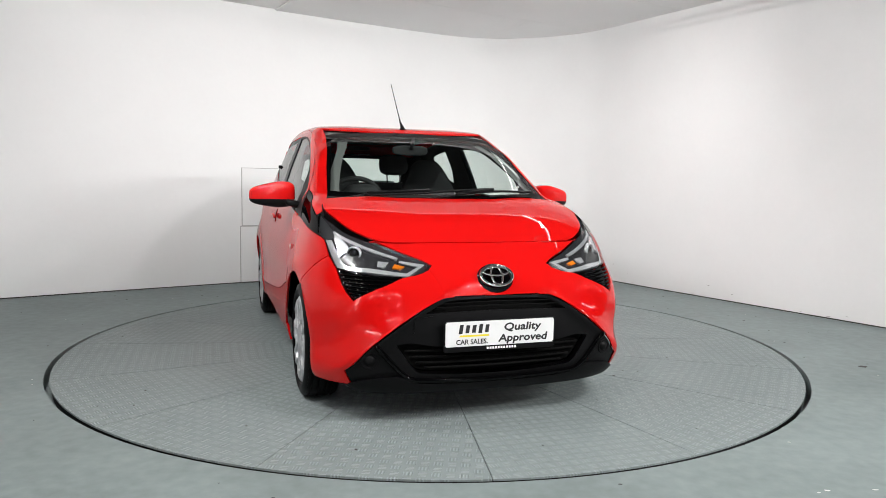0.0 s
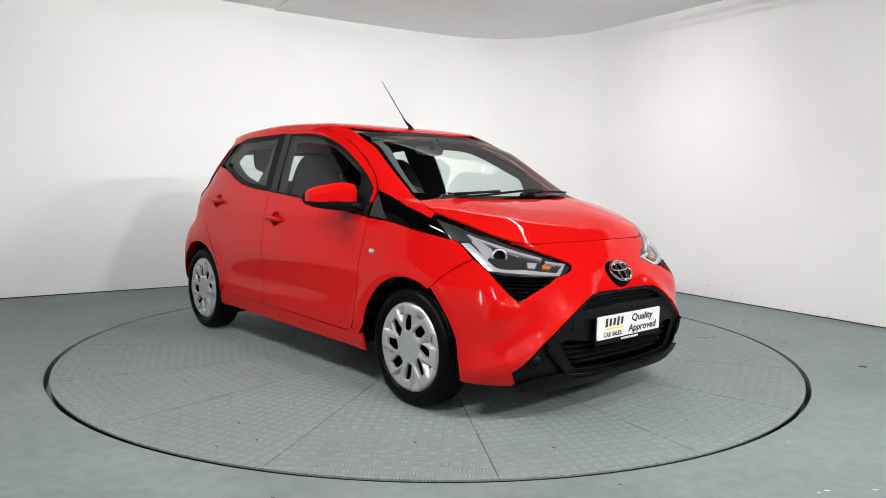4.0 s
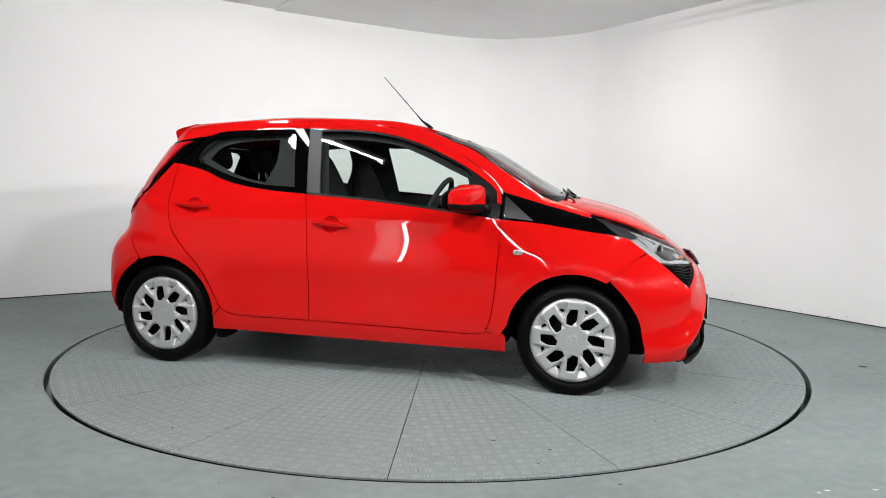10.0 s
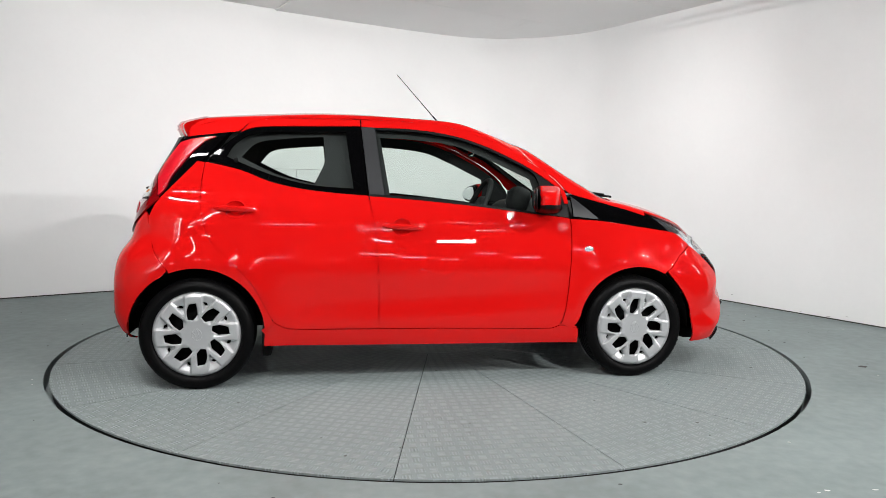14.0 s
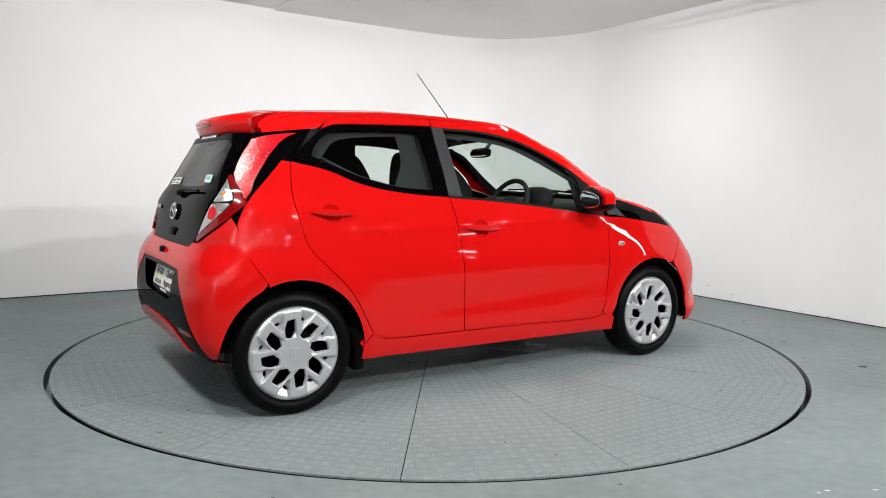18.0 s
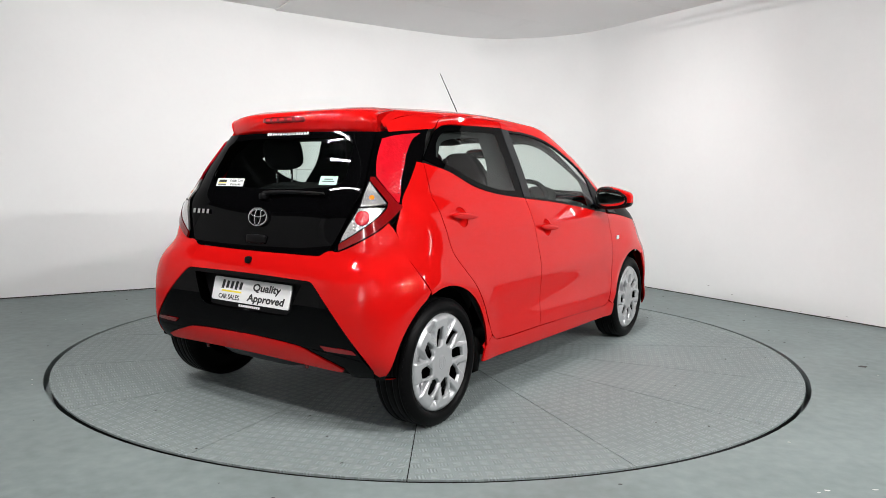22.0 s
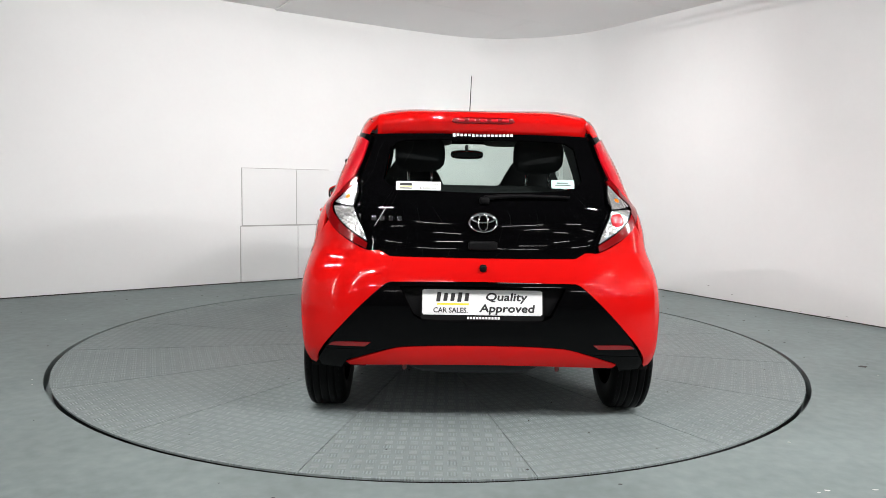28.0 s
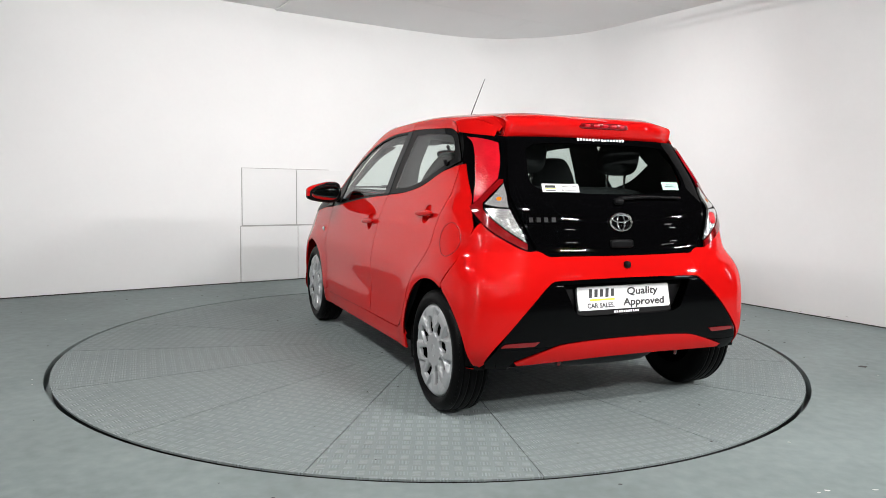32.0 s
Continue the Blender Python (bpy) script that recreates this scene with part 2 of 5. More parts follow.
PLAN = bend([(-6.5, -.55), (-3.74, 1.37), (-2.1, 2.47), (-1.4, 2.93), (-.8, 3.31), (-.08, 3.74), (.35, 3.93), (.75, 3.99), (1.25, 3.86), (1.62, 3.62), (1.86, 3.36), (2.2, 2.77), (2.5, 2.27), (3.11, 1.28), (3.51, .63), (4.15, -.45)])


GAP = material("dark_gap", (.03, .028, .026), .9, 0, 0, .5, .8, 0, 9)


def wall_sheet(plan, z0, z1, thick, rows=2):
    d = np.gradient(plan, axis=0)
    out = np.stack([-d[:, 1], d[:, 0]], -1)
    out /= np.linalg.norm(out, axis=1)[:, None]
    back = plan + out * thick
    ring = [np.column_stack([plan, np.full(len(plan), z)]) for z in (z0, z1)] + [np.column_stack([back, np.full(len(plan), z)]) for z in (z1, z0)]
    return np.array(ring + ring[:1])


wall = from_grid("wall_curved", wall_sheet(PLAN, 0, HEIGHT + .3, .12), WHITE_PAINT)
wall.data.shade_flat()
for f in wall.data.polygons:
    f.use_smooth = abs(f.normal.z) < .5
tagged(wall, "smooth white painted curved wall behind the turntable", "wall", kind="structure")


foot = from_grid("wall_foot_gap", wall_sheet(PLAN - np.array([0, .004]), .001, .010, .02), GAP)
tagged(foot, "dark dusty gap along the foot of the curved wall", "joint", kind="structure")
back = from_grid("wall_return", wall_sheet(np.array([(-3.8, -8.6), (-2.5, -4.7), (-2.65, -4.45), (-6.6, -3.6), (-6.75, -3.4), (-6.62, -.50)]), 0, HEIGHT, .12), WHITE_PAINT)
back.data.shade_flat()
tagged(back, "white painted return wall beside the camera", "wall", kind="structure")


def slab(name, x0, x1, y0, y1, z0, z1, mat, label, category):
    bm = bmesh.new()
    bmesh.ops.create_cube(bm, size=1, matrix=Matrix.LocRotScale(((x0 + x1) / 2, (y0 + y1) / 2, (z0 + z1) / 2), None, (x1 - x0, y1 - y0, z1 - z0)))
    return tagged(part(name, bm, mat, smooth=False), label, category, kind="structure")


FLOOR_PAINT = material("grey_floor_paint", (.205, .242, .240), .45, 0, 0, .34, .8, .3, 16, .06, 8)
HALL = material("dim_hall_cladding", (.035, .035, .037), .8, 0, 0, .1)
bm = bmesh.new()
R_PIT = 2.293
inner = [bm.verts.new((R_PIT * math.cos(a), R_PIT * math.sin(a), 0)) for a in np.linspace(0, 2 * math.pi, 144, endpoint=False)]
outer = []
for v in inner:
    a = math.atan2(v.co.y, v.co.x)
    k = 14 / max(abs(math.cos(a)), abs(math.sin(a)))
    outer.append(bm.verts.new((k * math.cos(a), k * math.sin(a), 0)))
low = [bm.verts.new((v.co.x, v.co.y, -.09)) for v in inner]
for i in range(144):
    j = (i + 1) % 144
    bm.faces.new((inner[i], outer[i], outer[j], inner[j]))
    bm.faces.new((low[i], inner[i], inner[j], low[j]))
bm.faces.new(low)
tagged(part("floor", bm, FLOOR_PAINT, smooth=False), "worn grey-green painted concrete floor with a round pit", "floor", kind="structure")
# ceiling boards 1.22 m wide, with open joints, in one mesh
bm = bmesh.new()
along, across = Vector((math.cos(radians(30.8)), math.sin(radians(30.8)), 0)), Vector((-math.sin(radians(30.8)), math.cos(radians(30.8)), 0))
for i in range(-5, 4):
    a0, a1 = 2.07 + i * 1.225 + .003, 2.07 + (i + 1) * 1.225 - .003
    for k in range(-3, 3):
        l0, l1 = k * 2.44 + (i % 2) * .9 + .002, (k + 1) * 2.44 + (i % 2) * .9 - .002
        c = along * ((l0 + l1) / 2) + across * ((a0 + a1) / 2)
        if c.y < 1.75:
            continue
        bmesh.ops.create_cube(bm, size=1, matrix=Matrix.Translation((c.x, c.y, HEIGHT + .006)) @ pose(0, 0, 0, 0, 0, 30.8) @ Matrix.Diagonal((l1 - l0, a1 - a0, .012, 1)))
bmesh.ops.create_cube(bm, size=1, matrix=Matrix.LocRotScale((-.5, 2.85, HEIGHT + .06), None, (13, 3.3, .09)))
tagged(part("ceiling", bm, CEILING_PAINT, smooth=False), "pale grey ceiling of butted boards over the booth", "ceiling", kind="structure")
slab("wall_hall_back", -14, 14, -14, -13.8, 0, 6, HALL, "dim grey hall wall behind the camera", "wall")
slab("wall_hall_left", -14, -13.8, -14, 8, 0, 6, HALL, "dim grey hall side wall", "wall")
slab("wall_hall_right", 13.8, 14, -14, 8, 0, 6, HALL, "dim grey hall side wall", "wall")
slab("wall_hall_far", -14, 14, 8, 8.2, 0, 6, HALL, "dim grey hall wall behind the booth", "wall")
slab("hall_roof", -14, 14, -14, 8.2, 6, 6.2, HALL, "dark hall roof", "ceiling")


# boards let into the curved wall
def hatch(s0, s1, z0, z1, label):
    a, d = Vector((-2.1, 2.47, 0)), Vector((.7, .46, 0)).normalized()
    bm = bmesh.new()
    bmesh.ops.create_cube(bm, size=1, matrix=Matrix.LocRotScale(((s0 + s1) / 2, 0, (z0 + z1) / 2), None, (s1 - s0, .012, z1 - z0)))
    bmesh.ops.bevel(bm, geom=bm.edges[:], offset=.002, segments=1, affect="EDGES")
    ob = part("wall_board", bm, WHITE_PAINT, smooth=False)
    ob.matrix_world = Matrix.Translation(a + Vector((d.y, -d.x, 0)) * .003) @ pose(0, 0, 0, 0, 0, math.degrees(math.atan2(d.y, d.x)))
    bm = bmesh.new()
    bmesh.ops.create_cube(bm, size=1, matrix=Matrix.LocRotScale(((s0 + s1) / 2, .004, (z0 + z1) / 2), None, (s1 - s0 + .012, .008, z1 - z0 + .012)))
    part("joint", bm, JOINT, ob, smooth=False)
    return tagged(ob, label, "wall board", "wall boards")


JOINT = material("dusty_joint", (.42, .41, .40), .9, 0, 0, .1)
for s0, s1, z0, z1 in ((.180, .762, .594, 1.176), (.162, .778, .012, .580), (.768, 1.350, .594, 1.176), (.784, 1.400, .012, .580)):
    hatch(s0, s1, z0, z1, "square white painted board let into the wall")

# ---- the turntable ----
def tread_plate():
    """Painted chequer plate: groups of short bars turned by a right angle from one square to the next."""
    m = material("chequer_plate_paint", (.235, .270, .270), .34, 0, 0, .16, .6, 0, 14, .012)
    nt = m.node_tree
    b = nt.nodes["Principled BSDF"]
    co = nt.nodes.new("ShaderNodeTexCoord")
    sep = nt.nodes.new("ShaderNodeSeparateXYZ")
    nt.links.new(co.outputs["Object"], sep.inputs[0])

    def calc(op, a, b2=None, c=None):
        n = nt.nodes.new("ShaderNodeMath")
        n.operation = op
        for i, v in enumerate((a, b2, c)):
            if v is None:
                continue
            if isinstance(v, (int, float)):
                n.inputs[i].default_value = v
            else:
                nt.links.new(v, n.inputs[i])
        return n.outputs[0]
    cell = .052
    cx, cy = calc("DIVIDE", sep.outputs[0], cell), calc("DIVIDE", sep.outputs[1], cell)
    fx, fy = calc("SUBTRACT", calc("FRACT", cx), .5), calc("SUBTRACT", calc("FRACT", cy), .5)
    odd = calc("FLOORED_MODULO", calc("ADD", calc("FLOOR", cx), calc("FLOOR", cy)), 2)
    u = calc("ADD", calc("MULTIPLY", fx, calc("SUBTRACT", 1, odd)), calc("MULTIPLY", fy, odd))
    v = calc("ADD", calc("MULTIPLY", fy, calc("SUBTRACT", 1, odd)), calc("MULTIPLY", fx, odd))
    rib = calc("ABSOLUTE", calc("SUBTRACT", calc("FRACT", calc("MULTIPLY", v, 4)), .5))
    on = calc("MULTIPLY", calc("LESS_THAN", calc("ABSOLUTE", u), .30), calc("LESS_THAN", calc("ABSOLUTE", v), .375))
    height = calc("MULTIPLY", calc("SUBTRACT", .5, rib), on)
    bump = nt.nodes.new("ShaderNodeBump")
    bump.inputs["Strength"].default_value, bump.inputs["Distance"].default_value = 1, .007
    nt.links.new(height, bump.inputs["Height"]), nt.links.new(bump.outputs[0], b.inputs["Normal"])
    # raised bars paler: worn paint, plus glints put into the colour of the matt plate
    hue, value = next(n for n in nt.nodes if n.bl_idname == "ShaderNodeHueSaturation"), next(n for n in nt.nodes if n.bl_idname == "ShaderNodeMapRange")
    nt.links.new(calc("MULTIPLY", value.outputs[0], calc("MULTIPLY_ADD", height, .6, .94)), hue.inputs["Value"])
    worn = nt.nodes.new("ShaderNodeTexNoise")
    worn.inputs["Scale"].default_value, worn.inputs["Detail"].default_value = 3, 5
    nt.links.new(co.outputs["Object"], worn.inputs["Vector"])
    rough = calc("MULTIPLY_ADD", worn.outputs["Fac"], .30, .20)
    nt.links.new(rough, b.inputs["Roughness"])
    return m


PLATE = tread_plate()
turntable = tagged(new("turntable"), "round grey chequer-plate turntable let into the floor", "turntable")
bm = bmesh.new()
R_DECK, STEP = 2.265, radians(22.5)
gap = .0022
ring = [(R_DECK * math.cos(a), R_DECK * math.sin(a)) for a in np.linspace(-STEP / 2 + gap / R_DECK, STEP / 2 - gap / R_DECK, 13)]
outline = [(.34 * math.cos(a), .34 * math.sin(a)) for a in np.linspace(STEP / 2 - gap / .34, -STEP / 2 + gap / .34, 4)] + ring
top_v = [bm.verts.new((x, y, 0)) for x, y in outline]
low_v = [bm.verts.new((x, y, -.008)) for x, y in outline]
bm.faces.new(top_v[::-1]).normal_flip()
for i in range(len(outline)):
    j = (i + 1) % len(outline)
    bm.faces.new((top_v[i], top_v[j], low_v[j], low_v[i]))
bmesh.ops.recalc_face_normals(bm, faces=bm.faces[:])
deck = part("deck_plate", bm, PLATE, turntable, smooth=False)
for i in range(16):
    ob = deck if i == 0 else new("deck_plate", deck.data)
    ob.parent, ob.matrix_local = turntable, pose(0, 0, 0, 0, 0, -45.75 + 22.5 * i)
bm = bmesh.new()
bmesh.ops.create_cone(bm, cap_ends=True, segments=64, radius1=.336, radius2=.336, depth=.008, matrix=pose(0, 0, -.004))
part("hub_plate", bm, PLATE, turntable, smooth=False)
bm = bmesh.new()
bmesh.ops.create_cone(bm, cap_ends=True, segments=144, radius1=2.255, radius2=2.255, depth=.05, matrix=pose(0, 0, -.034))
part("frame", bm, MATT_BLACK, turntable, "dark steel frame")


# ---- chips and specks ----
def specks(name, spots, mat, parent, z, rng):
    """Thin irregular flakes."""
    v, f = [], []
    for x, y, r in spots:
        k, n = len(v), rng.randint(5, 7)
        a0, sq = rng.random() * 6, .35 + rng.random() * .6
        for h in (z, z + .0012):
            for i in range(n):
                a = a0 + 2 * math.pi * i / n
                d = r * (.6 + .5 * ((i * 7919 + k) % 10) / 10)
                v.append((x + d * math.cos(a), y + d * sq * math.sin(a), h))
        f += [tuple(range(k + n, k + 2 * n))] + [(k + i, k + (i + 1) % n, k + n + (i + 1) % n, k + n + i) for i in range(n)]
    me = bpy.data.meshes.new(name)
    me.from_pydata(v, [], f)
    me.materials.append(mat)
    ob = new(name, me)
    ob.parent = parent
    ob["kind"] = "stuff"
    return ob


CHIP = material("pale_chips", (.62, .62, .60), .7, 0, 0, .1)
SCUFF = material("grey_scuff", (.34, .33, .32), .8, 0, 0, .2)
GRIME = material("dark_grime", (.035, .033, .03), .8, 0, 0, .2)
rng = random.Random(5)
ring_spots = lambda n, r0, r1, s0, s1: [((lambda a, r: (r * math.cos(a), r * math.sin(a)))(rng.random() * 2 * math.pi, r0 + (r1 - r0) * rng.random()) + (s0 + (s1 - s0) * rng.random(),))[0:3] for _ in range(n)]
tagged(specks("paint_chips", [(1.42, -2.32, .012), (1.60, -2.31, .012), (1.38, -2.34, .008), (2.15, -1.62, .012)] + ring_spots(60, 2.32, 4.2, .003, .008), CHIP, None, 0, rng), "small pale paint chips scattered on the floor", "chips")
tagged(specks("floor_grime", [(2.62, -.55, .035), (2.44, -1.35, .02)] + ring_spots(160, 2.32, 4.6, .003, .012), GRIME, None, 0, rng), "dark specks and scuffs on the painted floor", "grime")
scuffs, marks = random.Random(11), []
for i in range(46):
    k = scuffs.randrange(20, len(PLAN) - 2)
    at, to = PLAN[k], PLAN[k + 1]
    way = Vector((to[0] - at[0], to[1] - at[1], 0)).normalized()
    face = Vector((way.y, -way.x, 0))
    high = .02 + .30 * scuffs.random() ** 2.2
    spot = Vector((*(at + (to - at) * scuffs.random()), high)) + face * .0015
    w, h = .004 + .022 * scuffs.random() ** 2, .002 + .003 * scuffs.random()
    tilt = Vector((0, 0, 1)) * (.4 * (scuffs.random() - .5)) + way
    marks.append([spot - tilt * w, spot - Vector((0, 0, h)), spot + tilt * w, spot + Vector((0, 0, h))])
me = bpy.data.meshes.new("wall_scuffs")
me.from_pydata([tuple(p + q) for four in marks for q in (Vector(), Vector((.0006, -.0008, 0))) for p in four], [], [f for i in range(len(marks)) for f in [tuple(8 * i + 4 + j for j in range(4))] + [(8 * i + j, 8 * i + (j + 1) % 4, 8 * i + 4 + (j + 1) % 4, 8 * i + 4 + j) for j in range(4)]])
me.materials.append(SCUFF)
wall_marks = tagged(new("wall_scuffs", me), "small grey scuffs low on the white wall", "scuffs")
wall_marks["kind"] = "stuff"
specks("deck_grime", ring_spots(70, .4, 2.2, .004, .011), GRIME, turntable, 0, rng)
# ---- sheets of the car's skin ----
from mathutils.geometry import delaunay_2d_cdt


def rounded_line(pts, step=.02, closed=True):
    """Corners stay sharp; gentle bends are drawn smoothly."""
    p = np.array(pts, float)
    n, out = len(p), []

    def bent(i):
        if not closed and i in (0, n - 1):
            return True
        a, b = p[i] - p[i - 1], p[(i + 1) % n] - p[i]
        return abs(math.degrees(math.atan2(a[0] * b[1] - a[1] * b[0], a @ b))) > 38
    for i in range(n if closed else n - 1):
        b, c = p[i], p[(i + 1) % n]
        mb = (c - b) if bent(i) else (c - p[i - 1]) / (np.linalg.norm(c - b) + np.linalg.norm(b - p[i - 1])) * np.linalg.norm(c - b)
        d = p[(i + 2) % n]
        mc = (c - b) if bent((i + 1) % n) else (d - b) / (np.linalg.norm(d - c) + np.linalg.norm(c - b)) * np.linalg.norm(c - b)
        k = max(1, int(np.linalg.norm(c - b) / step + .5))
        for t in np.arange(k) / k:
            out.append((2 * t ** 3 - 3 * t * t + 1) * b + (t ** 3 - 2 * t * t + t) * mb + (3 * t * t - 2 * t ** 3) * c + (t ** 3 - t * t) * mc)
    if not closed:
        out.append(p[-1])
    return np.array(out)


def within(q, poly):
    x, y = q[:, 0], q[:, 1]
    ins = np.zeros(len(q), bool)
    for (ax, ay), (bx, by) in zip(poly, np.roll(poly, -1, 0)):
        if ay != by:
            ins ^= ((ay > y) != (by > y)) & (x < (bx - ax) * (y - ay) / (by - ay) + ax)
    return ins


def filled(outline, fine, holes=(), step=None):
    """Triangles inside an outline: points, faces, and the border loops."""
    step = step or fine * .8
    loops = [rounded_line(o, step) for o in (outline, *holes)]
    lo, hi = loops[0].min(0), loops[0].max(0)
    gx, gy = np.meshgrid(np.arange(lo[0] + fine / 2, hi[0], fine), np.arange(lo[1] + fine / 2, hi[1], fine))
    g = np.column_stack([gx.ravel(), gy.ravel()])
    keep = within(g, loops[0])
    for h in loops[1:]:
        keep &= ~within(g, h)
    g = g[keep]
    border = np.vstack(loops)
    if len(g):
        g = g[np.array([((border - v) ** 2).sum(1).min() for v in g]) > (fine * .5) ** 2]
    pts = np.vstack([border, g]) if len(g) else border
    edges, k = [], 0
    for l in loops:
        edges += [(k + i, k + (i + 1) % len(l)) for i in range(len(l))]
        k += len(l)
    v, _, f, *_ = delaunay_2d_cdt([Vector(c) for c in pts.tolist()], edges, [], 0, 1e-7)
    v = np.array([tuple(c) for c in v])
    f = np.array([tuple(t) for t in f])
    c = v[f].mean(1)
    keep = within(c, loops[0])
    for h in loops[1:]:
        keep &= ~within(c, h)
    f = f[keep]
    a = v[f]
    turn = (a[:, 1, 0] - a[:, 0, 0]) * (a[:, 2, 1] - a[:, 0, 1]) - (a[:, 1, 1] - a[:, 0, 1]) * (a[:, 2, 0] - a[:, 0, 0])
    f[turn < 0] = f[turn < 0][:, ::-1]
    f = f[np.abs(turn) > 1e-10]
    return v, f


def rim_edges(f):
    seen = {}
    for t in f:
        for a, b in ((t[0], t[1]), (t[1], t[2]), (t[2], t[0])):
            if (b, a) in seen:
                del seen[(b, a)]
            else:
                seen[(a, b)] = 1
    return list(seen)


def cast(uv, view):
    """Points of the form under a flat outline, looked at level from a bearing in degrees, or from the top."""
    if view == "top":
        p, w = np.column_stack([uv, np.full(len(uv), 1.7)]), np.array([0, 0, -1.0])
    else:
        a = radians(view)
        o, u = np.array([math.cos(a), math.sin(a), 0]), np.array([-math.sin(a), math.cos(a), 0])
        p, w = uv[:, :1] * u + uv[:, 1:] * np.array([0, 0, 1.0]) + o * 2.1, -o
    q, n, ok = onto(p, w, 2.1, 70)
    return q, n


def seen(pts, view, to):
    """Outline points of one view, as another view has them."""
    q, _ = cast(np.array(pts, float), view)
    a = radians(to)
    return [(-math.sin(a) * x + math.cos(a) * y, z) for x, y, z in q]


def calmed(uv, n, degree):
    """Normals eased to a smooth sweep, as on a bent pane or a pressed panel."""
    c = (uv - uv.mean(0)) / np.abs(uv - uv.mean(0)).max(0)
    terms = np.stack([c[:, 0] ** i * c[:, 1] ** j for i in range(degree + 1) for j in range(degree + 1 - i)], 1)
    n = terms @ np.linalg.lstsq(terms, n, rcond=None)[0]
    return n / np.linalg.norm(n, axis=1)[:, None]


def sheet(outline, view, lift=0, fine=.03, holes=(), hem=.010, step=None, calm=0):
    uv, f = filled(outline, fine, holes, step)
    q, n = cast(uv, view)
    if calm:
        n = calmed(uv, n, calm)
    q = q + n * lift
    v, nn, faces = [q], [n], [tuple(t) for t in f]
    if hem:
        e = rim_edges(f)
        k = len(q)
        ids = sorted({i for ab in e for i in ab})
        up = {i: k + j for j, i in enumerate(ids)}
        dn = {i: k + len(ids) + j for j, i in enumerate(ids)}
        v += [q[ids], q[ids] - n[ids] * hem]
        c = q.mean(0)
        side = q[ids] - c
        side = side - (side * n[ids]).sum(1)[:, None] * n[ids]
        side /= np.linalg.norm(side, axis=1)[:, None] + 1e-9
        nn += [side, side]
        faces += [(up[a], dn[a], dn[b], up[b]) for a, b in e]
    return np.vstack(v), np.vstack(nn), faces


def snapped(p, turns=7):
    """Points moved onto the nearest part of the form."""
    p = np.array(p, float).reshape(-1, 3)
    e = 2e-3
    for _ in range(turns):
        g = np.stack([form(*(p + e * np.eye(3)[i]).T) - form(*(p - e * np.eye(3)[i]).T) for i in range(3)], -1) / (2 * e)
        k = form(*p.T) / ((g * g).sum(1) + 1e-9)
        p = p - np.clip(k, -.02, .02)[:, None] * g
    return p


def ribbon(low_line, high_line, across=9, lift=.001, hem=.006):
    """A band of the form between two lines of points."""
    rows = np.array([low_line + (high_line - low_line) * k for k in np.linspace(0, 1, across)])
    r, c = rows.shape[:2]
    q = snapped(rows)
    n = slope(q)
    q = q + n * lift
    faces = [(i * c + j, i * c + j + 1, (i + 1) * c + j + 1, (i + 1) * c + j) for i in range(r - 1) for j in range(c - 1)]
    ring = [j for j in range(c)] + [i * c + c - 1 for i in range(1, r)] + [(r - 1) * c + j for j in range(c - 2, -1, -1)] + [i * c for i in range(r - 2, 0, -1)]
    k, m = len(q), len(ring)
    v = np.vstack([q, q[ring], q[ring] - n[ring] * hem])
    faces += [(k + j, k + (j + 1) % m, k + m + (j + 1) % m, k + m + j)[::-1] for j in range(m)]
    return v, np.vstack([n, n[ring], n[ring]]), faces


def panel(name, sheets, mat, parent, label="", mirror=False):
    v, n, f, k = [], [], [], 0
    for a, b, c in sheets:
        v.append(a), n.append(b)
        f += [tuple(i + k for i in t) for t in c]
        k += len(a)
    v, n = np.vstack(v), np.vstack(n)
    made = []
    for s in ((1, -1) if mirror else (1,)):
        me = bpy.data.meshes.new(name)
        flip = np.array([1, s, 1])
        me.from_pydata((v * flip).tolist(), [], f if s == 1 else [t[::-1] for t in f])
        me.materials.append(mat)
        me.shade_smooth()
        me.normals_split_custom_set_from_vertices((n * flip).tolist())
        ob = new(name, me)
        up = parent if not isinstance(parent, (list, tuple)) else parent[len(made)]
        ob.parent = up
        made.append(tagged(ob, label))
    return made


def solid(name, v, f, mat, parent, label="", smooth=True, mirror=False):
    made = []
    for s in ((1, -1) if mirror else (1,)):
        me = bpy.data.meshes.new(name)
        me.from_pydata((np.array(v) * np.array([1, s, 1])).tolist(), [], f if s == 1 else [tuple(t)[::-1] for t in f])
        me.materials.append(mat)
        if smooth:
            me.shade_smooth()
        ob = new(name, me)
        ob.parent = parent if not isinstance(parent, (list, tuple)) else parent[len(made)]
        made.append(tagged(ob, label))
    return made


def blob(size, power=4.0, rows=14, cols=24, shape=None):
    """A rounded block about the origin: vertices and faces."""
    t, a = np.linspace(0, math.pi, rows), np.linspace(0, 2 * math.pi, cols, endpoint=False)
    T, A = np.meshgrid(t, a, indexing="ij")
    d = np.stack([np.sin(T) * np.cos(A), np.sin(T) * np.sin(A), np.cos(T)], -1)
    r = (np.abs(d) ** power).sum(-1) ** (-1 / power)
    v = (d * r[..., None]).reshape(-1, 3) * np.array(size) / 2
    if shape:
        v = shape(v)
    f = [(i * cols + j, (i + 1) * cols + j, (i + 1) * cols + (j + 1) % cols, i * cols + (j + 1) % cols) for i in range(rows - 1) for j in range(cols)]
    return v, f


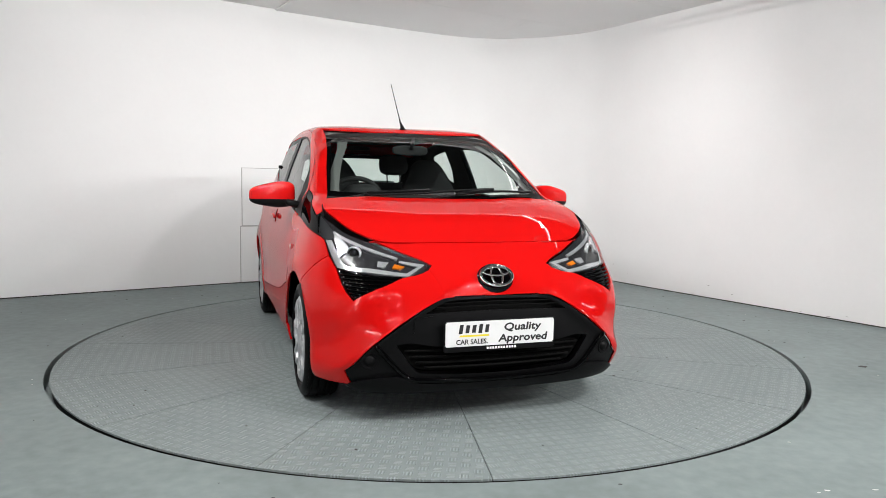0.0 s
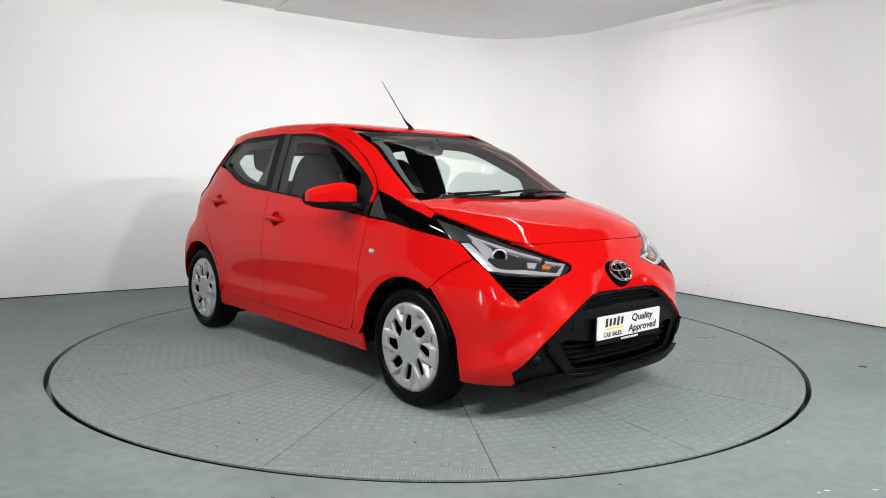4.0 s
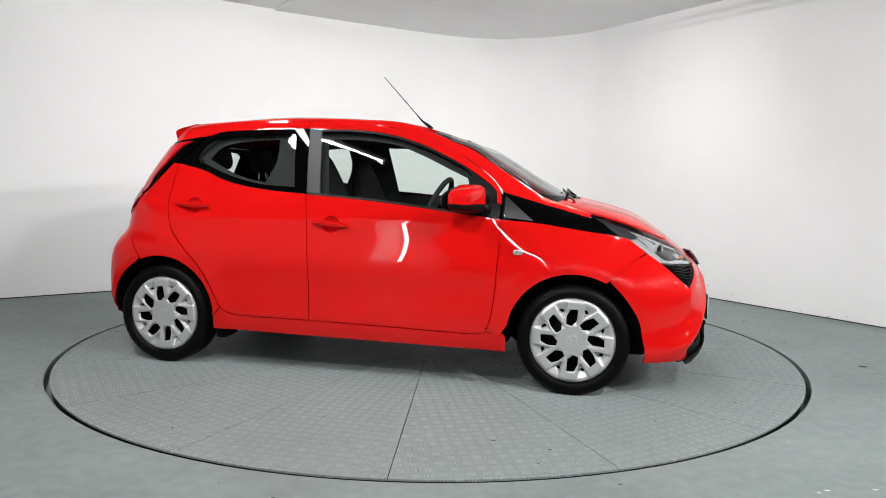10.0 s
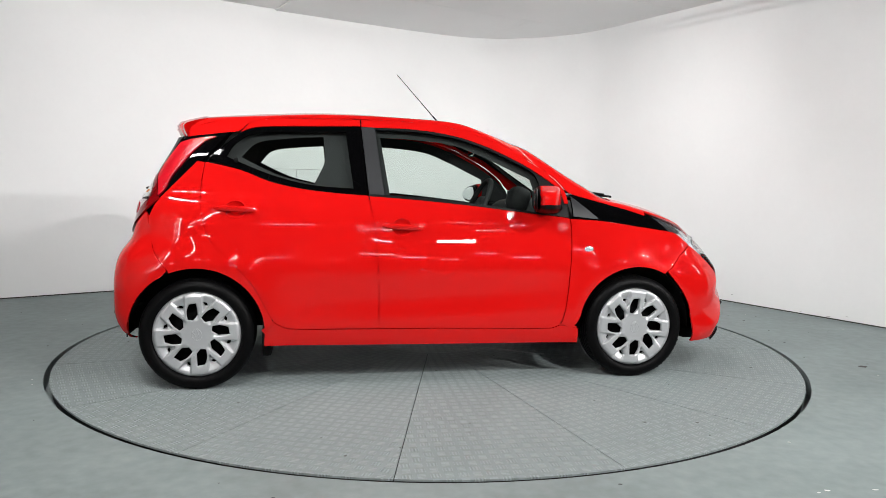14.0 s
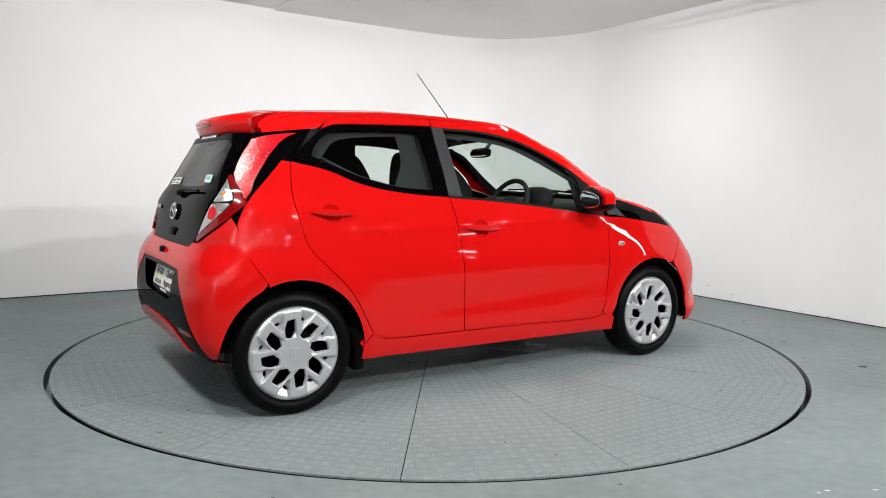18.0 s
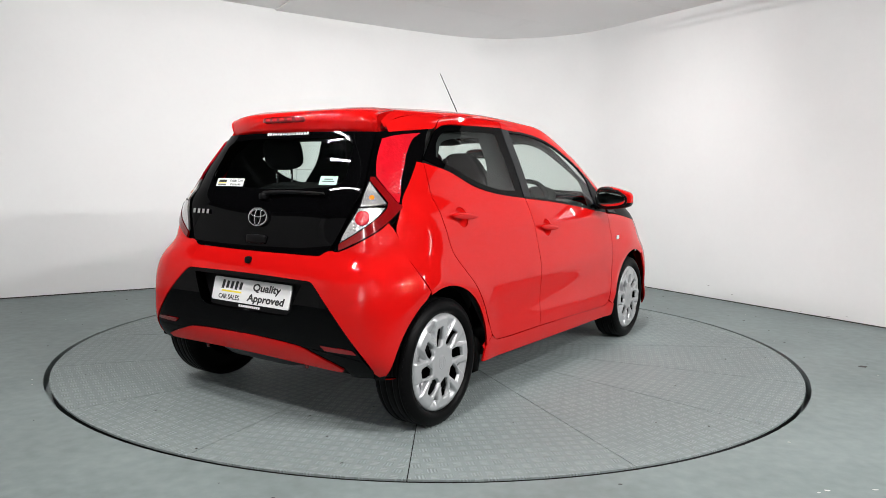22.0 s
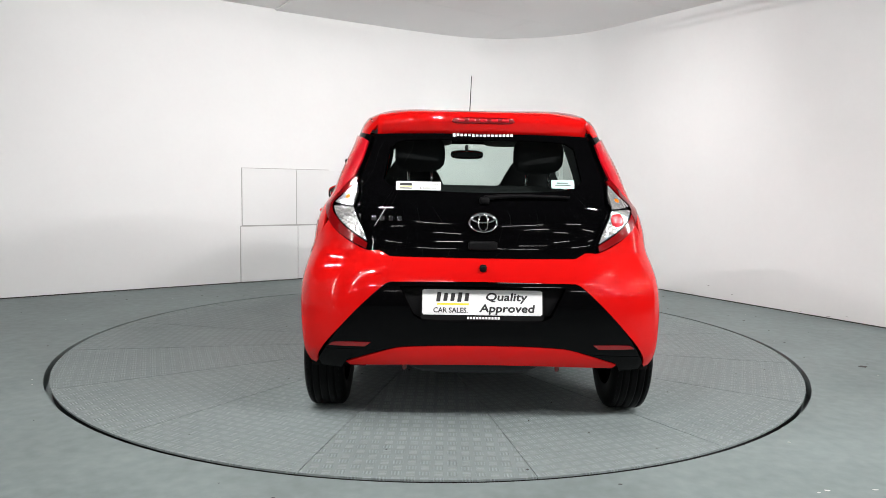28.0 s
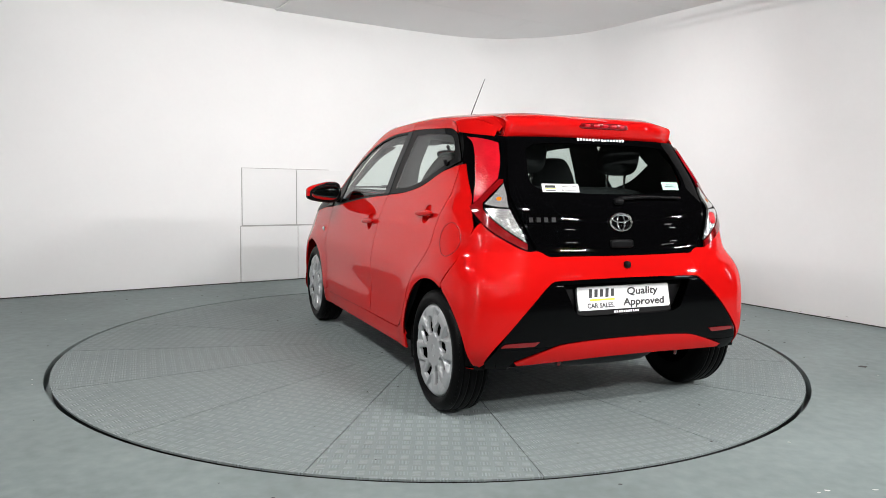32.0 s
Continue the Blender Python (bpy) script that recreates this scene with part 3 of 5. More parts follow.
def tube(path, radius, sides=8, closed=False):
    """A round bar along a line of points."""
    p = np.array(path, float)
    d = np.gradient(p, axis=0) if not closed else np.roll(p, -1, 0) - np.roll(p, 1, 0)
    d /= np.linalg.norm(d, axis=1)[:, None]
    axis = np.cross(p[1] - p[0], p[len(p) // 2] - p[0]) if closed else np.array([0, 0, 1.0])
    ref = axis / np.linalg.norm(axis) if closed else (axis if abs(d[:, 2]).max() < .9 else np.array([1.0, 0, 0]))
    s = np.cross(d, ref)
    s /= np.linalg.norm(s, axis=1)[:, None]
    u = np.cross(s, d)
    r = np.broadcast_to(radius, len(p))
    a = np.linspace(0, 2 * math.pi, sides, endpoint=False)
    v = (p[:, None] + (s[:, None] * np.cos(a)[None, :, None] + u[:, None] * np.sin(a)[None, :, None]) * r[:, None, None]).reshape(-1, 3)
    n = len(p)
    f = [(i * sides + j, ((i + 1) % n) * sides + j, ((i + 1) % n) * sides + (j + 1) % sides, i * sides + (j + 1) % sides) for i in range(n if closed else n - 1) for j in range(sides)]
    if not closed:
        f += [tuple(range(sides)), tuple(range((n - 1) * sides, n * sides))[::-1]]
    return v, f


def turned(profile, seg=64):
    """A body of revolution about y from (radius, y) pairs."""
    a = np.linspace(0, 2 * math.pi, seg, endpoint=False)
    v = np.array([[(r * math.cos(t), y, r * math.sin(t)) for t in a] for r, y in profile]).reshape(-1, 3)
    f = [(i * seg + j, (i + 1) * seg + j, (i + 1) * seg + (j + 1) % seg, i * seg + (j + 1) % seg) for i in range(len(profile) - 1) for j in range(seg)]
    return v, f


def moved(vf, m):
    v, f = vf
    return np.array([tuple(m @ Vector(p)) for p in v]), f


def joined(*many):
    v, f, k = [], [], 0
    for a, b in many:
        v.append(np.asarray(a, float))
        f += [tuple(i + k for i in t) for t in b]
        k += len(a)
    return np.vstack(v), f


def words(text, size, mat, parent, m, lean=0, name="lettering", width=None, bold=0):
    """Raised letters lying in the xy plane of the pose m, centred."""
    d = bpy.data.curves.new(name, "FONT")
    d.body, d.size, d.shear, d.extrude, d.align_x, d.align_y, d.resolution_u = text, size, lean, .0006, "CENTER", "CENTER", 3
    tmp = bpy.data.objects.new(name, d)
    me = bpy.data.meshes.new_from_object(tmp)
    bpy.data.objects.remove(tmp)
    me.materials.clear()
    me.materials.append(mat)
    if width:
        xs = [v.co.x for v in me.vertices]
        k = width / (max(xs) - min(xs))
        for v in me.vertices:
            v.co.x *= k
    if bold:
        p, polys = [tuple(v.co) for v in me.vertices], [tuple(f.vertices) for f in me.polygons]
        me = bpy.data.meshes.new(name)
        ways = ((0, 0), (bold, 0), (-bold, 0), (0, bold), (0, -bold))
        me.from_pydata([(x + a, y + b, z + i * .00004) for i, (a, b) in enumerate(ways) for x, y, z in p], [], [tuple(j + i * len(p) for j in f) for i in range(len(ways)) for f in polys])
        me.materials.append(mat)
    ob = new(name, me)
    ob.parent, ob.matrix_local = parent, m
    return ob


def bars(rects, mat, parent, m, name="plain_bar", thick=.0006, lean=0):
    """Flat raised bars (x, y, wide, high) in the xy plane of the pose m, each a mesh of its own."""
    made = []
    for x, y, w, h in rects:
        v = [(x + a * w / 2 + lean * b * h / 2, y + b * h / 2, z) for z in (0, thick) for a, b in ((-1, -1), (1, -1), (1, 1), (-1, 1))]
        f = [(4, 5, 6, 7)] + [(i, (i + 1) % 4, 4 + (i + 1) % 4, 4 + i) for i in range(4)]
        ob = solid(name, v, f, mat, parent, smooth=False)[0]
        ob.matrix_local = m
        made.append(ob)
    return made[0]


# ---- the car ----
GLASS = clear("green_tinted_glass", (.84, .90, .875), .0, .055)
DARK_GLASS = clear("darkened_rear_glass", (.74, .82, .79), .0, .05)
LENS = clear("clear_lamp_cover", (.93, .94, .95), .01)
TRIM = material("dark_cabin_plastic", (.028, .028, .029), .7, 0, 0, .08, .4, .1, 200, .15)
LINING = material("grey_cabin_lining", (.11, .109, .107), .85, 0, 0, .06, .5, .15, 300)
CLOTH = material("black_seat_cloth", (.022, .022, .023), .95, 0, 0, .12, .8, .3, 500, .1)
UNDER = material("underbody_black", (.003, .003, .003), .8, 0, 0, .1, spec=.08)
LAMP_BLACK = material("lamp_housing_black", (.02, .02, .022), .25, 0, .4, .05)
LAMP_SILVER = material("lamp_reflector", (.74, .75, .76), .2, .65, .4, .08)
AMBER = material("amber_lens", (.62, .16, .006), .2, 0, .8, .3, .6, 0, 60)
LAMP_RED = material("red_lamp_lens", (.46, .003, .010), .25, 0, .35, .30, .8, 0, 260)
LAMP_DEEP = material("deep_red_lamp_edge", (.16, .002, .003), .1, 0, .8, .03)
LAMP_WHITE = material("white_lamp_lens", (.74, .73, .72), .16, .75, 1, .10, .9, 0, 220)
faceted(LAMP_RED, 90, .0012)
faceted(LAMP_WHITE, 70, .0014)
MIRROR = material("mirror_glass", (.75, .77, .78), .02, 1, 0, 0)
WHITE_SHEET = material("white_plate_sheet", (.74, .74, .74), .4, 0, .3, .02)
INK = material("black_print", (.012, .012, .013), .5, 0, 0, 0)
YELLOW = material("yellow_print", (.80, .65, .03), .5, 0, 0, 0)
WHITE_INK = material("white_print", (.80, .80, .80), .5, 0, 0, 0)
PALE_GREEN = material("pale_green_sticker", (.45, .66, .60), .5, 0, 0, .03)
LAMP_RED.node_tree.nodes["Principled BSDF"].inputs["Coat Roughness"].default_value = .02

car = tagged(new("car"), "bright red five-door hatchback with silver wheel covers and black trim", "car")
SIDE = -90


def arch(x, r=.337, a0=0, a1=180, z=.287, n=13):
    return [(x + r * math.cos(radians(a)), z + r * math.sin(radians(a))) for a in np.linspace(a0, a1, n)]


# doors
FRONT_DOOR = [(-.304, .992), (-.282, .864), (-.269, .747), (-.255, .541), (-.253, .307), (.236, .300), (.680, .293), (.722, .309), (.748, .367), (.767, .489), (.781, .670), (.787, .759), (.787, .850), (.779, .887), (.629, .903), (.380, .932), (.169, .956), (-.071, .976)]
DOOR_FRAME = [(-.342, 1.398), (-.075, 1.391), (.157, 1.362), (.390, 1.292), (.606, 1.178), (.722, 1.094), (.774, 1.027), (.784, .965), (.762, .965), (.752, 1.030), (.706, 1.072), (.597, 1.144), (.480, 1.206), (.326, 1.274), (.141, 1.327), (-.075, 1.353), (-.255, 1.356), (-.341, 1.360)]
SAIL = [(.600, 1.138), (.706, 1.069), (.750, 1.028), (.760, .965), (.782, .962), (.779, .890), (.645, .906), (.634, 1.071)]
FRONT_GLASS = [(-.268, 1.354), (-.075, 1.351), (.141, 1.325), (.326, 1.272), (.480, 1.204), (.597, 1.141), (.631, 1.074), (.642, .908), (.381, .938), (.169, .962), (-.222, .988)]
B_FILM = [(-.341, 1.358), (-.270, 1.356), (-.224, .988), (-.304, .996)]
REAR_DOOR = [(-1.137, 1.154), (-1.148, 1.056), (-1.149, .968), (-1.133, .868), (-1.099, .767), (-1.024, .682), (-.937, .597), (-.880, .524), (-.824, .420), (-.786, .350), (-.717, .315), (-.478, .309), (-.258, .307), (-.260, .541), (-.274, .747), (-.287, .864), (-.310, .993), (-.488, 1.005), (-.665, 1.026), (-.814, 1.059), (-.964, 1.116)]
REAR_GLASS = [(-1.124, 1.175), (-1.036, 1.253), (-.966, 1.311), (-.892, 1.338), (-.682, 1.350), (-.347, 1.360), (-.312, .999), (-.488, 1.010), (-.666, 1.032), (-.815, 1.068), (-.965, 1.122)]
REAR_FRAME = [(-.966, 1.316), (-.925, 1.357), (-.852, 1.380), (-.686, 1.393), (-.347, 1.398), (-.347, 1.363), (-.682, 1.353), (-.892, 1.341)]
def cup(u, z):
    return [(u + .050 * math.cos(k), z + .046 * math.sin(k)) for k in np.linspace(0, 2 * math.pi, 20, endpoint=False)]


HANDLES = ((-.980, .914), (-.137, .832))
front_doors = panel("front_door", [sheet(FRONT_DOOR, SIDE, holes=[cup(*HANDLES[1])]), sheet(DOOR_FRAME, SIDE, fine=.02)], RED, car, "red front door panel", True)
rear_doors = panel("rear_door", [sheet(REAR_DOOR, SIDE, holes=[cup(*HANDLES[0])]), sheet(REAR_FRAME, SIDE, fine=.02)], RED, car, "red rear door panel", True)
panel("mirror_corner", [sheet(SAIL, SIDE, -.002, .02)], MATT_BLACK, front_doors, "black plastic corner", True)
panel("window_glass", [sheet(FRONT_GLASS, SIDE, -.006, .03, hem=.004, calm=2)], GLASS, front_doors, "green-tinted side glass", True)
panel("pillar_film", [sheet(B_FILM, SIDE, -.001, .03)], DARK_GREY, front_doors, "dark grey door pillar film", True)
QUARTER_CLEAR = [(-1.035, 1.185), (-1.000, 1.245), (-.93, 1.298), (-.84, 1.316), (-.68, 1.324), (-.425, 1.330), (-.385, 1.030), (-.60, 1.045), (-.80, 1.092)]
panel("window_glass", [sheet(QUARTER_CLEAR, SIDE, -.0035, .03, hem=0, calm=2)], GLASS, rear_doors, "tinted opening side window", True)
panel("window_border", [sheet(REAR_GLASS, SIDE, -.003, .018, holes=[QUARTER_CLEAR], calm=2)], GLOSS_BLACK, rear_doors, "gloss black window border", True)
latch_q, latch_n = cast(np.array([[-.985, 1.165]]), SIDE)
solid("window_latch", *moved(blob((.022, .020, .026), 3, 8, 14), Matrix.Translation(latch_q[0] + latch_n[0] * .004)), MATT_BLACK, rear_doors, "small black window catch", mirror=True)
BELT = [(-.300, 1.002), (-.071, .986), (.169, .966), (.381, .942), (.629, .913), (.645, .911), (.645, .900), (.629, .902), (.381, .931), (.169, .954), (-.071, .975), (-.300, .990)]
panel("window_seal", [sheet(BELT, SIDE, .002, .02)], MATT_BLACK, front_doors, "black rubber window seal", True)
FRAME_SEAL = [(-.272, 1.357), (-.075, 1.354), (.141, 1.328), (.326, 1.275), (.480, 1.207), (.600, 1.143), (.636, 1.075), (.647, .908), (.637, .908), (.625, 1.070), (.590, 1.134), (.475, 1.195), (.322, 1.262), (.139, 1.315), (-.075, 1.341), (-.262, 1.344)]
panel("window_seal", [sheet(FRAME_SEAL, SIDE, -.001, .02)], MATT_BLACK, front_doors, "black rubber window frame", True)

# wings, sills, rails, rear quarters
WING = [(.789, .882), (.792, .850), (.792, .759), (.786, .670), (.772, .489), (.753, .367), (.738, .318), (.795, .286)] + arch(WHEEL_X, a0=180, a1=62)[1:] + [(1.340, .595)] + seen([(.176, .680), (.267, .736), (.214, .800), (.172, .814)], -34, SIDE) + [(1.147, .847), (.961, .872)]
panel("front_wing", [sheet(WING, SIDE, fine=.02)], RED, car, "red front wing", True)


def strip(line, half=.014):
    """A narrow band along a line of points."""
    l = np.array(line)
    d = np.gradient(l, axis=0)
    n = np.column_stack([-d[:, 1], d[:, 0]]) / np.linalg.norm(d, axis=1)[:, None]
    return [tuple(q) for q in np.vstack([l + n * half, (l - n * half)[::-1]])]


# shallow red flanges behind the gaps between panels
for line in ([(.775, .880), (.789, .850), (.789, .759), (.783, .670), (.769, .489), (.750, .367), (.732, .325)],
             [(-.303, .975), (-.284, .864), (-.271, .747), (-.257, .541), (-.255, .320)],
             [(-1.140, 1.130), (-1.150, 1.056), (-1.151, .968), (-1.135, .868), (-1.101, .767), (-1.026, .682), (-.939, .597), (-.882, .524), (-.826, .420), (-.795, .360)],
             [(-1.395, .840), (-1.377, .734), (-1.306, .622)],
             [(-.845, .292), (-.815, .318), (-.786, .346), (-.717, .312), (-.478, .305), (-.254, .304), (.236, .297), (.684, .290), (.730, .306), (.765, .297), (.825, .283)]):
    panel("panel_flange", [sheet(strip(line), SIDE, -.010, .02, hem=0)], RED, car, "", True)
panel("panel_flange", [sheet([(.085, .612), (.108, .592), (.252, .700), (.240, .722), (.165, .690)], -34, -.010, .02, hem=0)], RED, car, "", True)
QUARTER = [(-1.141, 1.153), (-1.153, 1.056), (-1.154, .968), (-1.138, .867), (-1.104, .765), (-1.028, .679), (-.941, .594), (-.885, .521), (-.829, .417), (-.793, .348), (-.833, .300)] + arch(-WHEEL_X, a0=0, a1=112)[1:] + [(-1.300, .615), (-1.375, .734), (-1.405, .861), (-1.394, .899), (-1.361, .958), (-1.260, 1.069), (-1.178, 1.158)]
panel("rear_quarter", [sheet(QUARTER, SIDE, fine=.02)], RED, car, "red rear quarter panel with the wheel arch", True)
SILL = [(-.835, .290), (-.786, .342), (-.717, .309), (-.254, .301), (.236, .294), (.684, .287), (.728, .304), (.833, .285), (.835, .205), (.0, .212), (-.840, .222)]
panel("sill", [sheet(SILL, SIDE, -.003)], RED, car, "red door sill", True)
rail_x = np.concatenate([np.linspace(-1.235, .80, 90), np.linspace(.815, 1.236, 24)])
RAIL_LOW = np.array([(-1.235, 1.288), (-1.027, 1.312), (-.972, 1.320), (-.931, 1.360), (-.852, 1.386), (-.687, 1.399), (-.343, 1.404), (-.075, 1.397), (.157, 1.368), (.390, 1.298), (.610, 1.184), (.727, 1.100), (.785, 1.034), (.802, 1.020), (.850, 1.008), (1.004, .968), (1.150, .929), (1.236, .905)])
RAIL_HIGH = np.array([(-1.24, .500, 1.33), (-1.0, .535, 1.38), (-.6, .543, 1.41), (0, .543, 1.40), (.22, .520, 1.388), (.369, .522, 1.340), (.594, .549, 1.245), (.76, .580, 1.140), (.978, .614, 1.012), (1.066, .632, .978), (1.16, .672, .950), (1.239, .680, .924)])
low_line = cast(np.column_stack([rail_x, np.interp(rail_x, *RAIL_LOW.T)]), SIDE)[0]
high_line = np.column_stack([rail_x, -np.interp(rail_x, RAIL_HIGH[:, 0], RAIL_HIGH[:, 1]), np.interp(rail_x, RAIL_HIGH[:, 0], RAIL_HIGH[:, 2])])
panel("roof_rail", [ribbon(low_line, high_line)], RED, car, "red windscreen pillar and roof edge", True)
INSERT = [(.802, 1.016), (.850, 1.004), (1.004, .964), (1.150, .925), (1.232, .900)] + seen([(.128, .910), (.172, .819)], -34, SIDE) + [(1.147, .851), (.961, .876), (.803, .892)]
panel("wing_insert", [sheet(INSERT, SIDE, .001, .02)], GLOSS_BLACK, car, "gloss black insert between mirror and headlamp", True)
TRIANGLE = [(.803, 1.005), (.955, .880), (.806, .895)]
panel("insert_corner", [sheet(TRIANGLE, SIDE, .003, .02)], DARK_GREY, car, "matt grey corner of the insert", True)

# roof, bonnet, windscreen
ROOF_EDGE = [(.31, 0), (.30, .25), (.26, .45), (.22, .525), (.0, .545), (-.6, .545), (-1.0, .535), (-1.24, .50), (-1.245, 0)]
roof = panel("roof", [sheet(ROOF_EDGE + [(x, -y) for x, y in ROOF_EDGE[::-1] if y], "top", -.001, .022)], RED, car, "red double-bubble roof")[0]
HALF = [(1.150, 0), (1.140, .25), (1.105, .47), (1.066, .630), (1.160, .664), (1.239, .668), (1.346, .645), (1.478, .596), (1.570, .512), (1.612, .43), (1.624, .25), (1.630, 0)]
bonnet = panel("bonnet", [sheet(HALF + [(x, -y) for x, y in HALF[::-1] if y], "top", .001, .018, step=.009, calm=5)], RED, car, "red bonnet with a soft crease on each side")[0]
SCREEN = [(0, 1.372), (.30, 1.362), (.50, 1.345), (.545, 1.332), (.572, 1.235), (.602, 1.129), (.632, 1.000), (.634, .975), (.45, .968), (0, .962)]
BAND = [(0, 1.345), (.28, 1.338), (.47, 1.322), (.512, 1.300), (.544, 1.200), (.580, 1.080), (.600, 1.018), (.42, 1.008), (0, 1.002)]
both = lambda half: half + [(-y, z) for y, z in half[::-1] if abs(y) > 1e-9]
SCREEN, BAND = both(SCREEN), both(BAND)
screen = panel("windscreen", [sheet(BAND, 0, -.002, .025, hem=0, step=.012, calm=3)], GLASS, car, "lightly tinted windscreen")[0]
panel("windscreen_border", [sheet(SCREEN, 0, -.002, .018, holes=[BAND], step=.010)], GLOSS_BLACK, screen, "black printed glass border")
COWL = [(1.152, 0), (1.142, .25), (1.107, .47), (1.068, .625), (.985, .60), (1.03, .45), (1.055, .25), (1.06, 0)]
panel("scuttle", [sheet(COWL + [(x, -y) for x, y in COWL[::-1] if y], "top", -.006, .03)], MATT_BLACK, car, "black plastic scuttle under the windscreen")

# nose and front bumper
LIP = seen([(1.634, 0), (1.628, .25), (1.617, .44), (1.580, .524)], "top", 0)
UPPER = both(LIP + [(.504, .801), (.405, .761), (.313, .725), (.277, .704), (.296, .690), (.262, .630), (.249, .576), (.172, .581), (0, .580)])
CHEEK = [(.272, .733), (.331, .680), (.362, .643), (.404, .597), (.448, .559), (.505, .592), (.595, .633), (.640, .656), (.704, .671), (.735, .688), (.780, .645), (.855, .576), (.815, .573), (.709, .507), (.556, .385), (.461, .291), (.418, .260), (.443, .196), (.344, .194), (.215, .194)]
ARCH_FRONT = [(.203, .29), (.192, .384), (.150, .490), (.090, .597)]
CHEEK = CHEEK + ARCH_FRONT + [(.179, .676)]
panel("front_bumper", [sheet(UPPER, 0, .0005, .016)], RED, car, "red nose over the grille")
bumpers = panel("front_bumper", [sheet(CHEEK, -34, 0, .015)], RED, car, "red bumper corner", True)

# grille area
BLACK_FRONT = both([(0, .577), (.172, .575), (.249, .570), (.380, .504), (.544, .382), (.629, .288), (.668, .255), (.655, .178), (.40, .160), (0, .155)])
UP_GRILLE = both([(0, .566), (.165, .563), (.24, .556), (.335, .508), (.20, .512), (0, .515)])
LOW_GRILLE = both([(0, .362), (.28, .366), (.40, .385), (.46, .375), (.375, .262), (.33, .246), (0, .232)])
grille = panel("grille_surround", [sheet(BLACK_FRONT, 0, -.006, .022, holes=[UP_GRILLE, LOW_GRILLE], hem=.03)], MATT_BLACK, car, "black plastic grille and lower bumper")[0]
panel("grille_backing", [sheet(UP_GRILLE, 0, -.035, .04, hem=0), sheet(LOW_GRILLE, 0, -.045, .04, hem=0)], UNDER, grille)


def on_form(pts, view, lift=0, step=.03):
    line = rounded_line(pts, step, False)
    q, n = cast(line, view)
    return q + n * lift


for z, w in ((.549, .25), (.532, .29)):
    solid("grille_bar", *tube(on_form([(-w, z), (0, z + .004), (w, z)], 0, -.012), .0035, 6), UNDER, grille)
for z, w in ((.340, .42), (.313, .40), (.286, .37), (.260, .33)):
    solid("grille_bar", *tube(on_form([(-w, z + .006), (0, z), (w, z + .006)], 0, -.030), .0055, 6), UNDER, grille)
solid("chin_strip", *tube(on_form([(-.548, .382), (-.49, .315), (-.405, .232), (-.34, .220), (0, .207), (.34, .220), (.405, .232), (.49, .315), (.548, .382)], 0, .002), .011, 8), GLOSS_BLACK, grille, "gloss black lower lip")
panel("bumper_lip", [sheet(both([(0, .200), (.36, .212), (.45, .245), (.60, .225), (.645, .20), (.60, .172), (0, .160)]), 0, .012, .03)], MATT_BLACK, grille, "black chin spoiler")
panel("tow_cover", [sheet([(-.385, .492), (-.300, .497), (-.300, .425), (-.330, .415), (-.385, .425)], 0, -.002, .02)], MATT_BLACK, grille, "square towing-eye cover")
for s in (1, -1):
    q, n = cast(np.array([[s * -.568, .309]]), 0)
    m = Matrix.Translation(q[0] + n[0] * -.004) @ Vector(n[0]).to_track_quat("Y", "Z").to_matrix().to_4x4()
    lamp = solid("fog_lamp", *moved(turned([(.001, .012), (.012, .010), (.020, .004), (.024, -.004), (.030, -.003), (.034, .005), (.037, .003), (.038, -.012)], 28), m), MATT_BLACK, grille, "round black blanking cap")[0]

# headlamps
HEAD = [(.130, .910), (.201, .888), (.316, .845), (.467, .799), (.594, .758), (.699, .722), (.740, .704), (.704, .677), (.667, .665), (.485, .676), (.340, .689), (.280, .742), (.217, .804), (.175, .818)]
lamps = panel("headlamp", [sheet(HEAD, -34, -.020, .02, hem=.02)], LAMP_BLACK, car, "dark headlamp with a silver strip", True)
panel("lamp_cover", [sheet(HEAD, -34, .001, .025, hem=.022)], LENS, lamps, "clear polycarbonate lamp cover", True)
panel("chrome_strip", [sheet([(.220, .804), (.260, .806), (.314, .751), (.370, .704), (.486, .697), (.651, .680), (.686, .706), (.603, .722), (.604, .731), (.712, .714), (.662, .667), (.485, .680), (.329, .690), (.278, .740)], -34, -.010, .012)], LAMP_SILVER, lamps, "silver daytime running light strip", True)
panel("silver_fin", [sheet([(.248, .846), (.303, .819), (.357, .785), (.362, .764), (.334, .745), (.322, .728), (.297, .779), (.265, .815)], -34, -.012, .012)], LAMP_SILVER, lamps, "silver reflector fin", True)
panel("lamp_corner", [sheet([(.128, .907), (.202, .873), (.246, .845), (.272, .816), (.253, .808), (.216, .808), (.182, .822)], -34, -.008, .015)], DARK_GREY, lamps, "grey lamp corner", True)
panel("upper_rib", [sheet([(.255, .846), (.341, .817), (.466, .778), (.593, .744), (.591, .735), (.465, .766), (.340, .806), (.255, .839)], -34, -.012, .012)], SILVER, lamps, "dull silver rib", True)
panel("indicator", [sheet([(.588, .717), (.634, .707), (.618, .697), (.584, .702)], -34, -.010, .012)], AMBER, lamps, "amber indicator bulb", True)
panel("reflector_bowl", [sheet([(.513, .728), (.562, .724), (.546, .703), (.517, .706)], -34, -.012, .012)], LAMP_SILVER, lamps, "silver reflector bowl", True)
